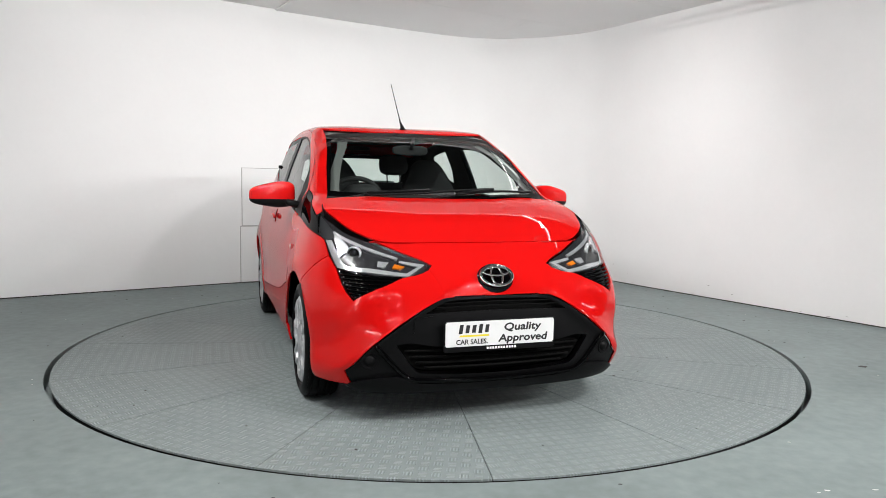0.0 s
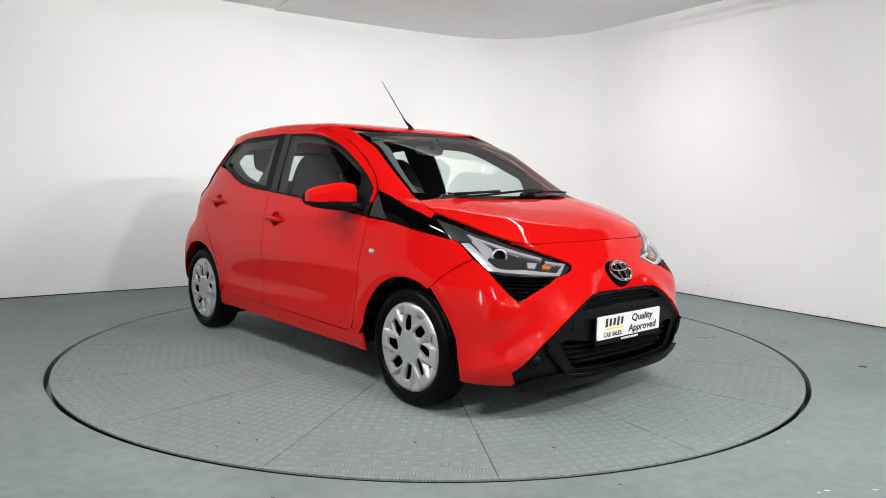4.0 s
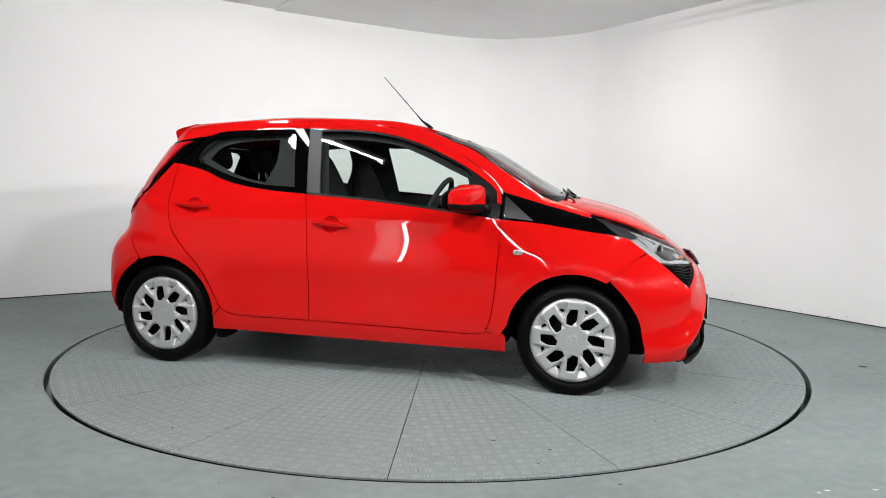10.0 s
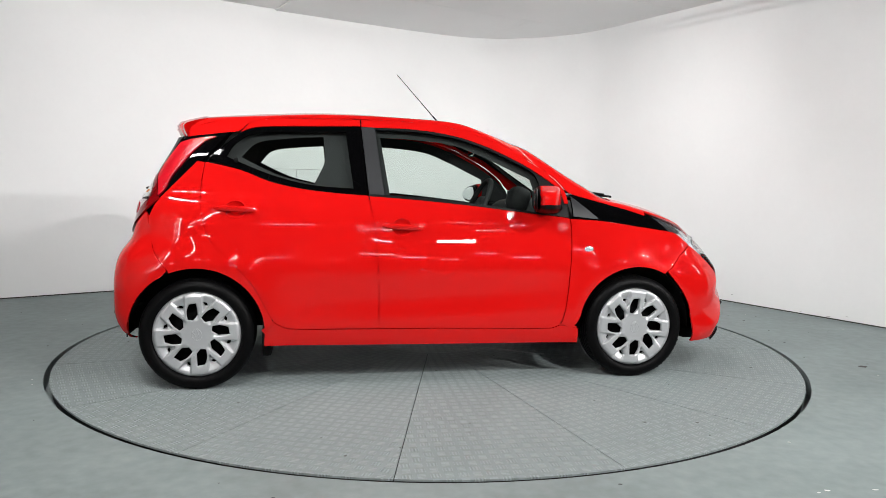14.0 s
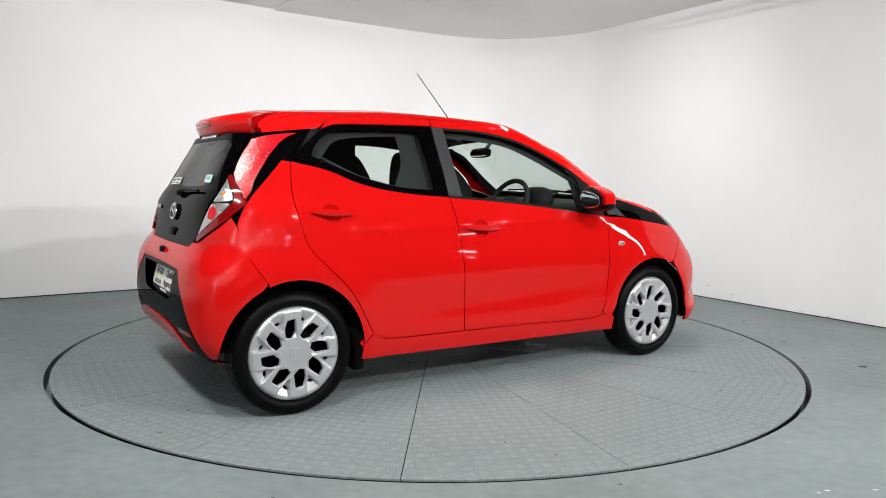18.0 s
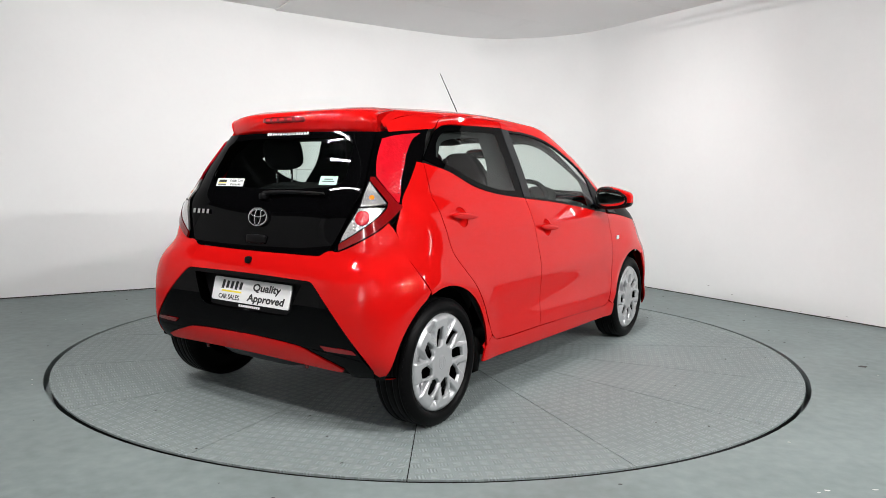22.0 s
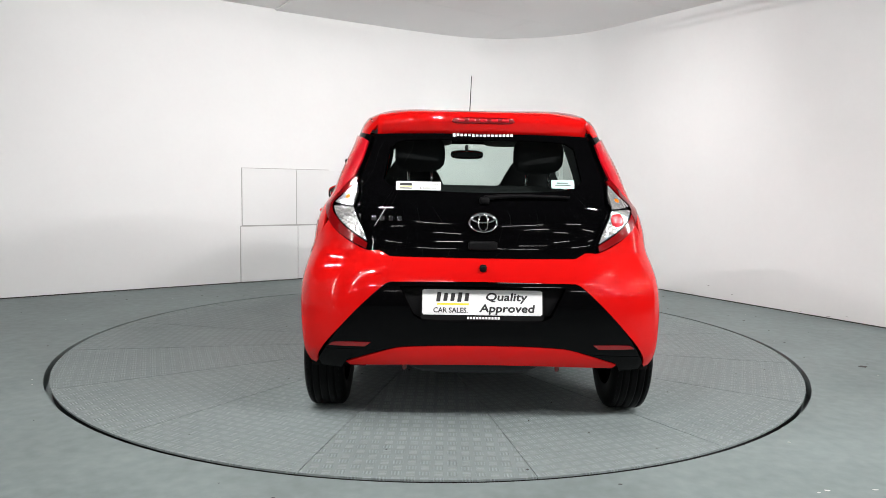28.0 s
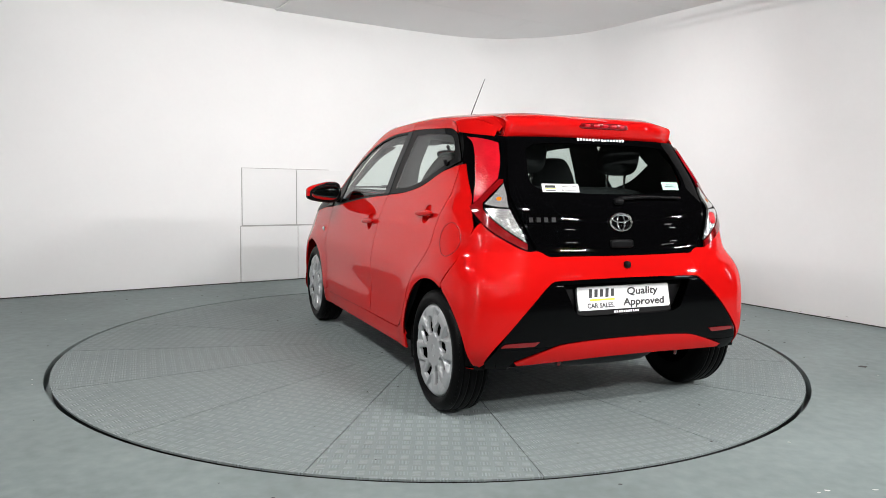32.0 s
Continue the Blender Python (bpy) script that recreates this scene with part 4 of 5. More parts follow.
for s, lamp in zip((1, -1), lamps):
    q, n = cast(np.array([[.390, .744]]), -34)
    a = radians(-34)
    m = Matrix.Translation(q[0] - np.array([math.cos(a), math.sin(a), 0]) * .028) @ Vector((math.cos(a), math.sin(a), 0)).to_track_quat("Y", "Z").to_matrix().to_4x4()
    v, f = moved(turned([(.001, .012), (.012, .010), (.022, .005), (.027, -.002)], 28), m)
    solid("projector_lens", v * np.array([1, s, 1]), f if s == 1 else [t[::-1] for t in f], GLOSS_BLACK, lamp, "round projector lens")
    v, f = moved(turned([(.027, .0), (.030, .010), (.035, .008), (.037, -.008)], 28), m)
    solid("projector_ring", v * np.array([1, s, 1]), f if s == 1 else [t[::-1] for t in f], LAMP_SILVER, lamp, "chrome ring")
LOUVRE = [(.331, .682), (.484, .669), (.655, .660), (.595, .635), (.505, .594), (.457, .562), (.445, .562), (.404, .599), (.362, .643)]
louvres = panel("louvre_panel", [sheet(LOUVRE, -34, -.018, .02, hem=.03)], GLOSS_BLACK, car, "black louvred panel under the headlamp", True)
for i in range(7):
    z = .662 - i * .0145
    lo = .334 + max(0, (.680 - z)) * .93
    hi = min(.645, .455 + (z - .562) * 2.0)
    v, f = tube(on_form([(lo + .006, z + .004), ((lo + hi) / 2, z), (hi - .008, z - .002)], -34, -.004), .0042, 6)
    solid("louvre_blade", v, f, GLOSS_BLACK, louvres, mirror=True)


def emblem(view, u, z, wide, lift, parent):
    """A chrome oval badge: plain ovals."""
    q, n = cast(np.array([[u, z]]), view)
    m = Matrix.Translation(q[0] + n[0] * lift) @ Vector(n[0]).to_track_quat("Z", "Y").to_matrix().to_4x4()
    t = np.linspace(0, 2 * math.pi, 40, endpoint=False)
    oval = lambda a, b, cy=0: [(a * math.cos(k), b * math.sin(k) + cy, 0) for k in t]
    h = wide * .335
    ob = solid("badge", *joined(*[moved(tube(o, r, 8, True), m) for o, r in ((oval(wide / 2, h), wide * .045), (oval(wide * .17, h * .93), wide * .036), (oval(wide * .40, h * .42, h * .42), wide * .036))]), CHROME, parent, "chrome oval badge")[0]
    return ob, m


q, n = cast(np.array([[0, .652]]), 0)
m = Matrix.Translation(q[0] + n[0] * -.006) @ Vector(n[0]).to_track_quat("Y", "Z").to_matrix().to_4x4()
disc = solid("badge_disc", *moved((lambda vf: (vf[0] * np.array([1, 1, .80]), vf[1]))(turned([(.001, .022), (.055, .020), (.084, .012), (.088, -.01)], 40)), m), GLOSS_BLACK, car, "black oval badge disc")[0]
emblem(0, 0, .652, .150, .020, disc)


def plate(name, centre, tilt, turn, parent):
    """A white dealer plate with black and yellow print; name marks are plain bars."""
    def card(wide, high, thick):
        bm = bmesh.new()
        bmesh.ops.create_cube(bm, size=1, matrix=Matrix.Diagonal((wide, high, thick, 1)))
        bmesh.ops.bevel(bm, geom=[e for e in bm.edges if abs(e.verts[0].co.z - e.verts[1].co.z) > thick / 2], offset=.005, segments=3, affect="EDGES")
        bmesh.ops.bevel(bm, geom=[e for e in bm.edges if abs(e.verts[0].co.z - e.verts[1].co.z) < 1e-6 and e.calc_face_angle(0) > 1], offset=.001, segments=1, affect="EDGES")
        return bm
    m = pose(*centre, 90 - tilt, 0, turn)
    ob = part(name, card(.512, .108, .006), WHITE_SHEET, parent, "white dealer plate with black print", False)
    ob.matrix_local = m
    back = part("plate_holder", card(.526, .135, .006), MATT_BLACK, ob, "black plate holder", False)
    back.matrix_local = pose(0, -.011, -.005)
    top = .0032
    words("Quality", .046, INK, ob, pose(.100, .023, top), .12, width=.175, bold=.0016)
    words("Approved", .046, INK, ob, pose(.105, -.026, top), .12, width=.235, bold=.0016)
    words("CAR SALES.", .030, INK, ob, pose(-.135, -.035, top), 0, width=.145, bold=.0007)
    bars([(-.186 + k * .030, .022, .017, .040 if k in (0, 3) else .034) for k in range(5)], INK, ob, pose(0, 0, top), "name_bar", lean=.15)
    bars([(-.125, -.008, .135, .008)], YELLOW, ob, pose(0, 0, top), "yellow_line", lean=.3)
    bars([(-.055 + i * .013, 0, .009, .010) for i in range(11)], WHITE_INK, ob, pose(-.005, -.066, -.0005), "name_bar")
    return ob


plate("number_plate", (1.872, 0, .421), 0, 90, car)

# ---- the car's rear ----
GATE = both([(0, 1.290), (.477, 1.286), (.498, 1.204), (.518, 1.125), (.535, 1.022), (.509, .917), (.449, .789), (.425, .766), (.397, .756), (0, .752)])
GATE_CLEAR = both([(0, 1.262), (.36, 1.254), (.412, 1.228), (.436, 1.085), (.41, 1.058), (.335, 1.040), (0, 1.028)])
gate = panel("tailgate", [sheet(GATE, 180, -.001, .018, holes=[GATE_CLEAR], step=.012, calm=4)], GLOSS_BLACK, car, "gloss black glass tailgate")[0]
panel("rear_window", [sheet(GATE_CLEAR, 180, -.003, .018, hem=0, step=.012, calm=3)], DARK_GLASS, gate, "darkened rear window")
emblem(180, 0, .900, .118, .008, gate)
solid("gate_handle", *(lambda q: (q[0], q[1]))(moved(blob((.125, .020, .040), 6), Matrix.Translation(cast(np.array([[0, .802]]), 180)[0][0] + np.array([-.002, 0, 0])) @ pose(0, 0, 0, 0, 0, 90))), MATT_BLACK, gate, "black tailgate release")

CENTRE = both([(0, .749), (.392, .752), (.392, .651), (0, .655)])
CORNER = (seen([(-1.409, .861), (-1.379, .734), (-1.303, .614)] + arch(-WHEEL_X, a0=113, a1=180)[1:] + [(-1.508, .268)], SIDE, -130)
          + seen([(-.078, .270), (-.133, .278), (-.163, .300)], -150, -130)
          + seen([(.706, .308), (.618, .440), (.501, .564), (.409, .645), (.384, .653), (.384, .752), (.400, .754), (.442, .776)], 180, -130)
          + [(-.848, .777), (-.695, .867), (-.657, .900)])
panel("rear_bumper", [sheet(CENTRE, 180, -.0006, .025)], RED, car, "red rear bumper middle")
panel("rear_bumper", [sheet(CORNER, -130, 0, .017)], RED, car, "red rear bumper corner", True)
RECESS = both([(0, .634), (.352, .634), (.292, .510), (.25, .491), (0, .488)])
LOWER = both([(0, .654), (.375, .651), (.407, .642), (.499, .561), (.616, .437), (.703, .305), (.69, .272), (.60, .268), (.576, .304), (.434, .352), (.338, .374), (0, .383)])
lower = panel("bumper_insert", [sheet(LOWER, 180, -.003, .022, holes=[RECESS], hem=.05)], GLOSS_BLACK, car, "gloss black rear bumper insert")[0]
panel("plate_recess", [sheet(RECESS, 180, -.058, .04, hem=0)], MATT_BLACK, lower)
panel("bumper_strip", [sheet(both([(0, .383), (.338, .374), (.434, .351), (.576, .304), (.56, .290), (0, .298)]), 180, .004, .02)], RED, car, "red lower bumper strip")
panel("reflector", [sheet([(.470, .394), (.631, .391), (.650, .376), (.494, .375)], 180, .002, .015)], LAMP_DEEP, lower, "red reflector strip", True)
plate("number_plate", (-1.566, 0, .562), 13.5, -90, car)
q, n = cast(np.array([[0, .708]]), 180)
solid("rear_camera", *moved(blob((.030, .030, .032), 3), Matrix.Translation(q[0] + n[0] * .006)), MATT_BLACK, car, "small black parking camera")

# tail lamps
SURROUND = [(-.638, 1.282), (-.527, 1.302), (-.405, 1.317), (-.434, 1.264), (-.470, 1.179), (-.479, 1.163), (-.549, 1.052), (-.590, .964), (-.697, .871), (-.843, .781), (-.836, .814), (-.765, .950), (-.754, 1.001), (-.701, 1.098), (-.655, 1.242)]
BEHIND = [(-.70, 1.290), (-.40, 1.325), (-.46, 1.150), (-.57, .960), (-.70, .855), (-.86, .765), (-.90, .80), (-.83, .95), (-.80, 1.03), (-.74, 1.16)]
tails = panel("tail_lamp", [sheet(SURROUND, -130, -.0015, .02), sheet(BEHIND, -130, -.016, .03, hem=0)], GLOSS_BLACK, car, "boomerang tail lamp in a black surround", True)
panel("brake_lens", [sheet([(-.646, 1.250), (-.600, 1.264), (-.541, 1.275), (-.460, 1.286), (-.505, 1.256), (-.545, 1.190), (-.566, 1.130), (-.588, 1.065), (-.594, 1.015), (-.606, .978), (-.614, .980), (-.648, 1.028), (-.688, 1.088), (-.678, 1.161)], -130, .008, .012)], LAMP_RED, tails, "ribbed red lens", True)
panel("lens_edge", [sheet([(-.711, 1.084), (-.694, 1.084), (-.648, 1.021), (-.614, .974), (-.600, .972), (-.593, .960), (-.640, .919), (-.694, .873), (-.770, .824), (-.848, .780), (-.846, .806), (-.754, .872), (-.664, .950), (-.653, .976), (-.678, 1.017), (-.714, 1.069)], -130, .009, .012)], LAMP_DEEP, tails, "deep red lens edge", True)
panel("clear_lens", [sheet([(-.716, 1.065), (-.690, 1.020), (-.661, .975), (-.710, .966), (-.762, .962), (-.742, 1.010)], -130, .007, .012)], LAMP_WHITE, tails, "white indicator lens", True)
panel("clear_lens", [sheet([(-.768, .955), (-.720, .958), (-.668, .957), (-.710, .914), (-.755, .878), (-.842, .814), (-.821, .860)], -130, .007, .012)], LAMP_WHITE, tails, "white reversing lens", True)
for k in np.linspace(0, 1, 11):
    q, n = cast(np.array([[-.557 - .046 * k, 1.185 - .165 * k]]), -130)
    v, f = moved(blob((.006, .007, .004), 3, 6, 10), Matrix.Translation(q[0] + n[0] * .0095) @ Vector(n[0]).to_track_quat("Z", "Y").to_matrix().to_4x4())
    solid("lens_bead", v, f, LAMP_WHITE, tails, mirror=True)
for who in (-130,):
    for u, z, size, mat, kind in ((-.715, .998, .022, AMBER, "indicator_bulb"), (-.757, .915, .062, LAMP_RED, "fog_lens")):
        q, n = cast(np.array([[u, z]]), who)
        v, f = moved(blob((size, size, .005), 2.4, 8, 16), Matrix.Translation(q[0] + n[0] * .0075) @ Vector(n[0]).to_track_quat("Z", "Y").to_matrix().to_4x4())
        solid(kind, v, f, mat, tails, mirror=kind == "indicator_bulb")

# roof spoiler with its brake light
ys = np.linspace(-.478, .478, 33)
sect = np.array([(-1.185, 1.40), (-1.245, 1.399), (-1.315, 1.388), (-1.360, 1.374), (-1.374, 1.360), (-1.370, 1.335), (-1.357, 1.305), (-1.348, 1.290), (-1.290, 1.282)])
grid = []
for x, z in sect:
    k = (ys / .478) ** 2
    gx = x + .105 * k * (1 if x < -1.2 else .4)
    gz = z - .012 * k ** 2 + .004 * np.exp(-((np.abs(ys) - .33) / .1) ** 2) * (z > 1.37)
    grid.append(np.column_stack([gx, ys, gz]))
grid = np.array(grid)
q, n = cast(grid[0][:, :2], "top")
grid[0] = q + n * .0015
q, n = cast(grid[1][:, :2], "top")
grid[1][:, 2] = np.maximum(q[:, 2] + .004, grid[1][:, 2] - .004)
c = len(ys)
faces = [(i * c + j, (i + 1) * c + j, (i + 1) * c + j + 1, i * c + j + 1) for i in range(len(sect) - 1) for j in range(c - 1)]
faces += [tuple(i * c for i in range(len(sect))), tuple(i * c + c - 1 for i in range(len(sect)))[::-1]]
spoiler = solid("roof_spoiler", grid.reshape(-1, 3), faces, RED, car, "red roof spoiler")[0]
v, f = blob((.030, .285, .030), 7, 12, 40)
v[:, 0] += .105 * (v[:, 1] / .478) ** 2
bl = solid("brake_light", v + np.array([-1.360, 0, 1.346]), f, LAMP_DEEP, spoiler, "red high brake light")[0]
for i in range(5):
    v, f = blob((.012, .036, .016), 4, 8, 14)
    y = (i - 2) * .048
    solid("brake_bulb", v + np.array([-1.371 + .105 * (y / .478) ** 2, y, 1.346]), f, LAMP_RED, bl)

# wipers, aerial, stickers
pv = cast(np.array([[0.005, .995]]), 180)[0][0]
wl = on_form([(.005, .996), (.12, 1.004), (.25, 1.004), (.372, 1.002)], 180, .018)
wiper = solid("rear_wiper", *tube(wl, np.linspace(.011, .006, len(wl)), 8), MATT_BLACK, gate, "black rear wiper")[0]
solid("wiper_hub", *moved(blob((.035, .045, .032), 3), Matrix.Translation(pv + np.array([-.012, 0, 0]))), MATT_BLACK, wiper)
for pts in ([(-.45, .985), (-.21, .992), (.10, 1.012), (.28, 1.022)], [(.05, .990), (.20, 1.004), (.35, 1.010), (.53, 1.006)]):
    line = on_form(pts, 0, .016)
    blade = solid("windscreen_wiper", *tube(line, .007, 6), MATT_BLACK, car, "black windscreen wiper")[0]
    arm = np.array([cast(np.array([[1.10, pts[0][0] + .02]]), "top")[0][0] + np.array([0, 0, .018]), line[len(line) // 2] + np.array([0, 0, .012])])
    solid("wiper_arm", *tube(arm, .008, 6), MATT_BLACK, blade)
q, n = cast(np.array([[.200, 0]]), "top")
base = q[0]
rod = (np.array([-.093, 0, 1.724]) - base) / np.linalg.norm(np.array([-.093, 0, 1.724]) - base)
aer = solid("aerial", *tube([base + rod * .04, np.array([-.093, 0, 1.724])], np.array([.0035, .0022]), 6), MATT_BLACK, car, "thin black rod aerial")[0]
solid("aerial_foot", *tube([base + np.array([.014, 0, -.006]), base + np.array([.004, 0, .012]), base + rod * .06, base + rod * .10], np.array([.020, .012, .006, .004]), 10), MATT_BLACK, aer, "black rubber foot")


def flat_on(view, u, z, lift):
    q, n = cast(np.array([[u, z]]), view)
    up = Vector((0, 0, 1))
    zz = Vector(n[0])
    xx = up.cross(zz).normalized()
    yy = zz.cross(xx)
    m = Matrix((xx, yy, zz)).transposed().to_4x4()
    m.translation = Vector(q[0] + n[0] * lift)
    return m


ink_at = flat_on(180, 0, 1.283, .004)
bars([(-.128 + i * .0172, 0, .012, .020 if i in (0, 5, 8) else .015) for i in range(16)], WHITE_INK, gate, ink_at, "name_bar")
at = flat_on(180, -.282, 1.052, .003)
st = bars([(0, 0, .195, .040)], WHITE_SHEET, gate, at, "window_sticker")
bars([(-.055, .006, .055, .012), (-.055, -.012, .055, .005)], INK, st, pose(0, 0, .001), "name_bar")
bars([(-.055, -.004, .06, .003)], YELLOW, st, pose(0, 0, .001), "yellow_line")
words("Dublin, Cork", .017, INK, st, pose(.042, .008, .001), width=.09)
words("& Limerick", .017, INK, st, pose(.042, -.010, .001), width=.075)
st = bars([(0, 0, .100, .040)], PALE_GREEN, gate, flat_on(180, .350, 1.068, .003), "window_sticker")
bars([(0, .006, .05, .004), (0, -.004, .07, .004)], INK, st, pose(0, 0, .001), "text_bar")
at = flat_on(180, -.418, .912, .003)
for k in range(4):
    bars([(-.052 + k * .037, 0, .019, .021)], CHROME, gate, at, "model_mark", .003)

# ---- door handles, side repeaters, fuel flap ----
for u, z, doors, tilt in ((-.980, .914, rear_doors, 3), (-.137, .832, front_doors, 4)):
    q, n = cast(np.array([[u, z]]), SIDE)
    m = Matrix.Translation(q[0] + n[0] * .019) @ pose(0, 0, 0, 14, tilt, 0)
    v, f = moved(blob((.212, .020, .030), 3.2, 14, 32, lambda p: p * np.column_stack([np.ones(len(p)), np.ones(len(p)), 1 - .45 * (np.abs(p[:, 0]) / .106) ** 3])), m)
    solid("door_handle", v, f, RED, doors, "red bar handle", mirror=True)
    uv, f = filled(cup(u, z), .010)
    q, n = cast(uv, SIDE)
    d = np.clip(1 - ((uv[:, 0] - u) / .050) ** 2 - ((uv[:, 1] - z) / .046) ** 2, 0, 1)
    solid("handle_cup", q - n * (.004 + .020 * np.sqrt(d))[:, None], [tuple(k) for k in f], RED, doors, "red finger recess", mirror=True)
q, n = cast(np.array([[.885, .721]]), SIDE)
for s in (1, -1):
    v, f = moved(blob((.052, .012, .030), 2.4, 10, 20), Matrix.Translation(q[0] + n[0] * .004))
    solid("side_repeater", v * np.array([1, s, 1]), f if s == 1 else [t[::-1] for t in f], LAMP_WHITE, car, "small oval clear side repeater")
flap = np.array([(-1.285 + .075 * math.cos(k), .815 + .075 * math.sin(k)) for k in np.linspace(0, 2 * math.pi, 48, endpoint=False)])
q, n = cast(flap, SIDE)
solid("fuel_flap_gap", *tube((q + n * .0005) * np.array([1, -1, 1]), .0018, 5, True), LAMP_DEEP, car, "round fuel flap outline")

# ---- door mirrors ----
def mirror_shape(p):
    q = p.copy()
    k = (p[:, 1] + .125) / .25
    q[:, 2] = p[:, 2] * (.62 + .38 * np.clip(k * 1.6, 0, 1)) - .012 * (1 - k)
    q[:, 0] = p[:, 0] * (.60 + .40 * np.clip(k * 1.4, 0, 1)) - .055 * (1 - k) ** 1.5
    return q


centre = np.array([.645, -.862, .992])
v, f = blob((.150, .242, .146), 4.2, 26, 48, mirror_shape)
shell = [v[list(t)].mean(0) for t in f]
rear = [c[0] < -.050 - .055 * (1 - (c[1] + .125) / .25) ** 1.5 for c in shell]
up = [t for t, c, r in zip(f, shell, rear) if c[2] > -.028 and not r]
dn = [t for t, c, r in zip(f, shell, rear) if c[2] <= -.028 or r]
shells = solid("door_mirror", v + centre, up, RED, car, "red door mirror with black underside", mirror=True)
solid("mirror_base", v + centre, dn, MATT_BLACK, shells, "black mirror underside", mirror=True)
v2, f2 = blob((.018, .224, .122), 3.2, 16, 36, lambda p: mirror_shape(p * np.array([1, 1, 1])))
fr = np.array([-.066, 0, 0])
solid("mirror_frame", v2 * np.array([1.0, 1.01, 1.05]) + centre + fr + np.array([-.002, .002, -.002]), f2, MATT_BLACK, shells, "black mirror frame", mirror=True)
v3, f3 = blob((.010, .205, .104), 3.0, 14, 32, mirror_shape)
solid("mirror_glass", v3 + centre + fr + np.array([-.012, .002, 0]), f3, MIRROR, shells, "mirror glass", mirror=True)
v, f = moved(blob((.085, .13, .040), 4, 12, 20), Matrix.Translation((.690, -.735, .935)) @ pose(0, 0, 0, -14, 0, 0))
solid("mirror_arm", v, f, MATT_BLACK, shells, "black mirror foot", mirror=True)

# ---- wheels ----
def wheel(x, s):
    """A steel wheel with tyre and silver cover, its outer face to the side s."""
    prof = [(.172, -.080), (.190, -.086), (.230, -.090), (.262, -.084), (.277, -.072)]
    for y0 in (-.050, -.018, .018, .050):
        prof += [(.2835, y0 - .010), (.2835, y0 - .0045), (.276, y0 - .0035), (.276, y0 + .0035), (.2835, y0 + .0045), (.2835, y0 + .010)]
    prof += [(.277, .072), (.268, .080), (.250, .087), (.240, .0885), (.236, .0860), (.229, .0860), (.220, .076), (.212, .060), (.172, .050)]
    rim = solid("wheel", *turned([(.004, .02), (.10, .03), (.16, .02), (.182, -.04), (.185, .060), (.19, .066)], 48), UNDER, car, "black steel wheel with silver cover")[0]
    solid("tyre", *turned(prof, 96), RUBBER, rim, "black road tyre")
    # shoulder blocks of the tread
    v, f = [], []
    for i in range(64):
        a = 2 * math.pi * i / 64
        for y, w, r in ((.066, .012, .2775), (-.066, .012, .2775)):
            b = blob((.016, w, .005), 8, 4, 6)
            m = pose(0, 0, 0, 0, -math.degrees(a), 0) @ pose(r, y, 0, 0, 90, 0)
            b = moved(b, m)
            k = len(v)
            v += [tuple(p) for p in b[0]]
            f += [tuple(j + k for j in t) for t in b[1]]
    solid("tread_blocks", v, f, RUBBER, rim, smooth=False)[0]["kind"] = "stuff"
    # cover: an eightfold whirl of windows
    R = .2165
    holes, small = [], []
    for i in range(8):
        a = 2 * math.pi * i / 8
        c, sn = math.cos(a), math.sin(a)
        big = [(-.013, .159), (.025, .160), (.021, .099), (-.006, .073), (-.033, .081), (-.030, .124)]
        sm = [(.055, .158), (.072, .152), (.077, .133), (.060, .136)]
        for poly, into in ((big, holes), (sm, small)):
            into.append([(px * c - pz * sn, px * sn + pz * c) for px, pz in [(-a2, b2) for a2, b2 in poly]])
    ring = [(R * math.cos(k), R * math.sin(k)) for k in np.linspace(0, 2 * math.pi, 72, endpoint=False)]
    uv, tri = filled(ring, .0048, holes + small, .0045)
    r = np.hypot(uv[:, 0], uv[:, 1])
    y = .068 + .018 * np.clip((R - r) / .020, 0, 1) ** .6 - .005 * np.clip((.16 - r) / .10, 0, 1)
    for i in range(8):
        a = -2 * math.pi * i / 8
        # seen from outside: across to the right, up to the rim
        h, w = -uv[:, 0] * math.cos(a) + uv[:, 1] * math.sin(a), uv[:, 0] * math.sin(a) + uv[:, 1] * math.cos(a)
        # a sunk wedge runs from each small window out to the rim
        lo, hi = .059 - (.194 - w) * .152, .131 - (.164 - w) * 1.42
        inside = np.clip(np.minimum(h - lo, hi - h) / .006, 0, 1) * (w > .112) * (h > 0)
        y = y - inside * .024 * np.clip((.212 - r) / .05, 0, 1)
        # a step down round each large window
        side = np.clip(1 - (np.maximum(np.abs(h + .004) - .022, 0) + np.maximum(np.abs(w - .116) - .036, 0)) / .010, 0, 1)
        y = y - .012 * side * np.clip((w - .07) / .03, 0, 1) * np.clip((h + .034) / .05, .15, 1)
    v = np.column_stack([uv[:, 0], y, uv[:, 1]])
    e = rim_edges(tri)
    ids = sorted({i for ab in e for i in ab})
    k = len(v)
    at = {i: k + j for j, i in enumerate(ids)}
    low_v = v[ids].copy()
    low_v[:, 1] -= .016
    vv = np.vstack([v, low_v])
    ff = [tuple(t[::-1]) for t in tri] + [(a, b, at[b], at[a]) for a, b in e]
    cover = solid("wheel_cover", vv, ff, SILVER, rim, "silver plastic wheel cover")[0]
    for i in range(8):
        a = radians(108 + 45 * i)
        b = moved(turned([(.0005, .0835), (.003, .0835), (.005, .086), (.007, .086), (.0075, .078)], 12), Matrix.Translation((.112 * math.cos(a), 0, .112 * math.sin(a))))
        solid("cover_stud", *b, SILVER, cover)
    t = np.linspace(0, 2 * math.pi, 28, endpoint=False)
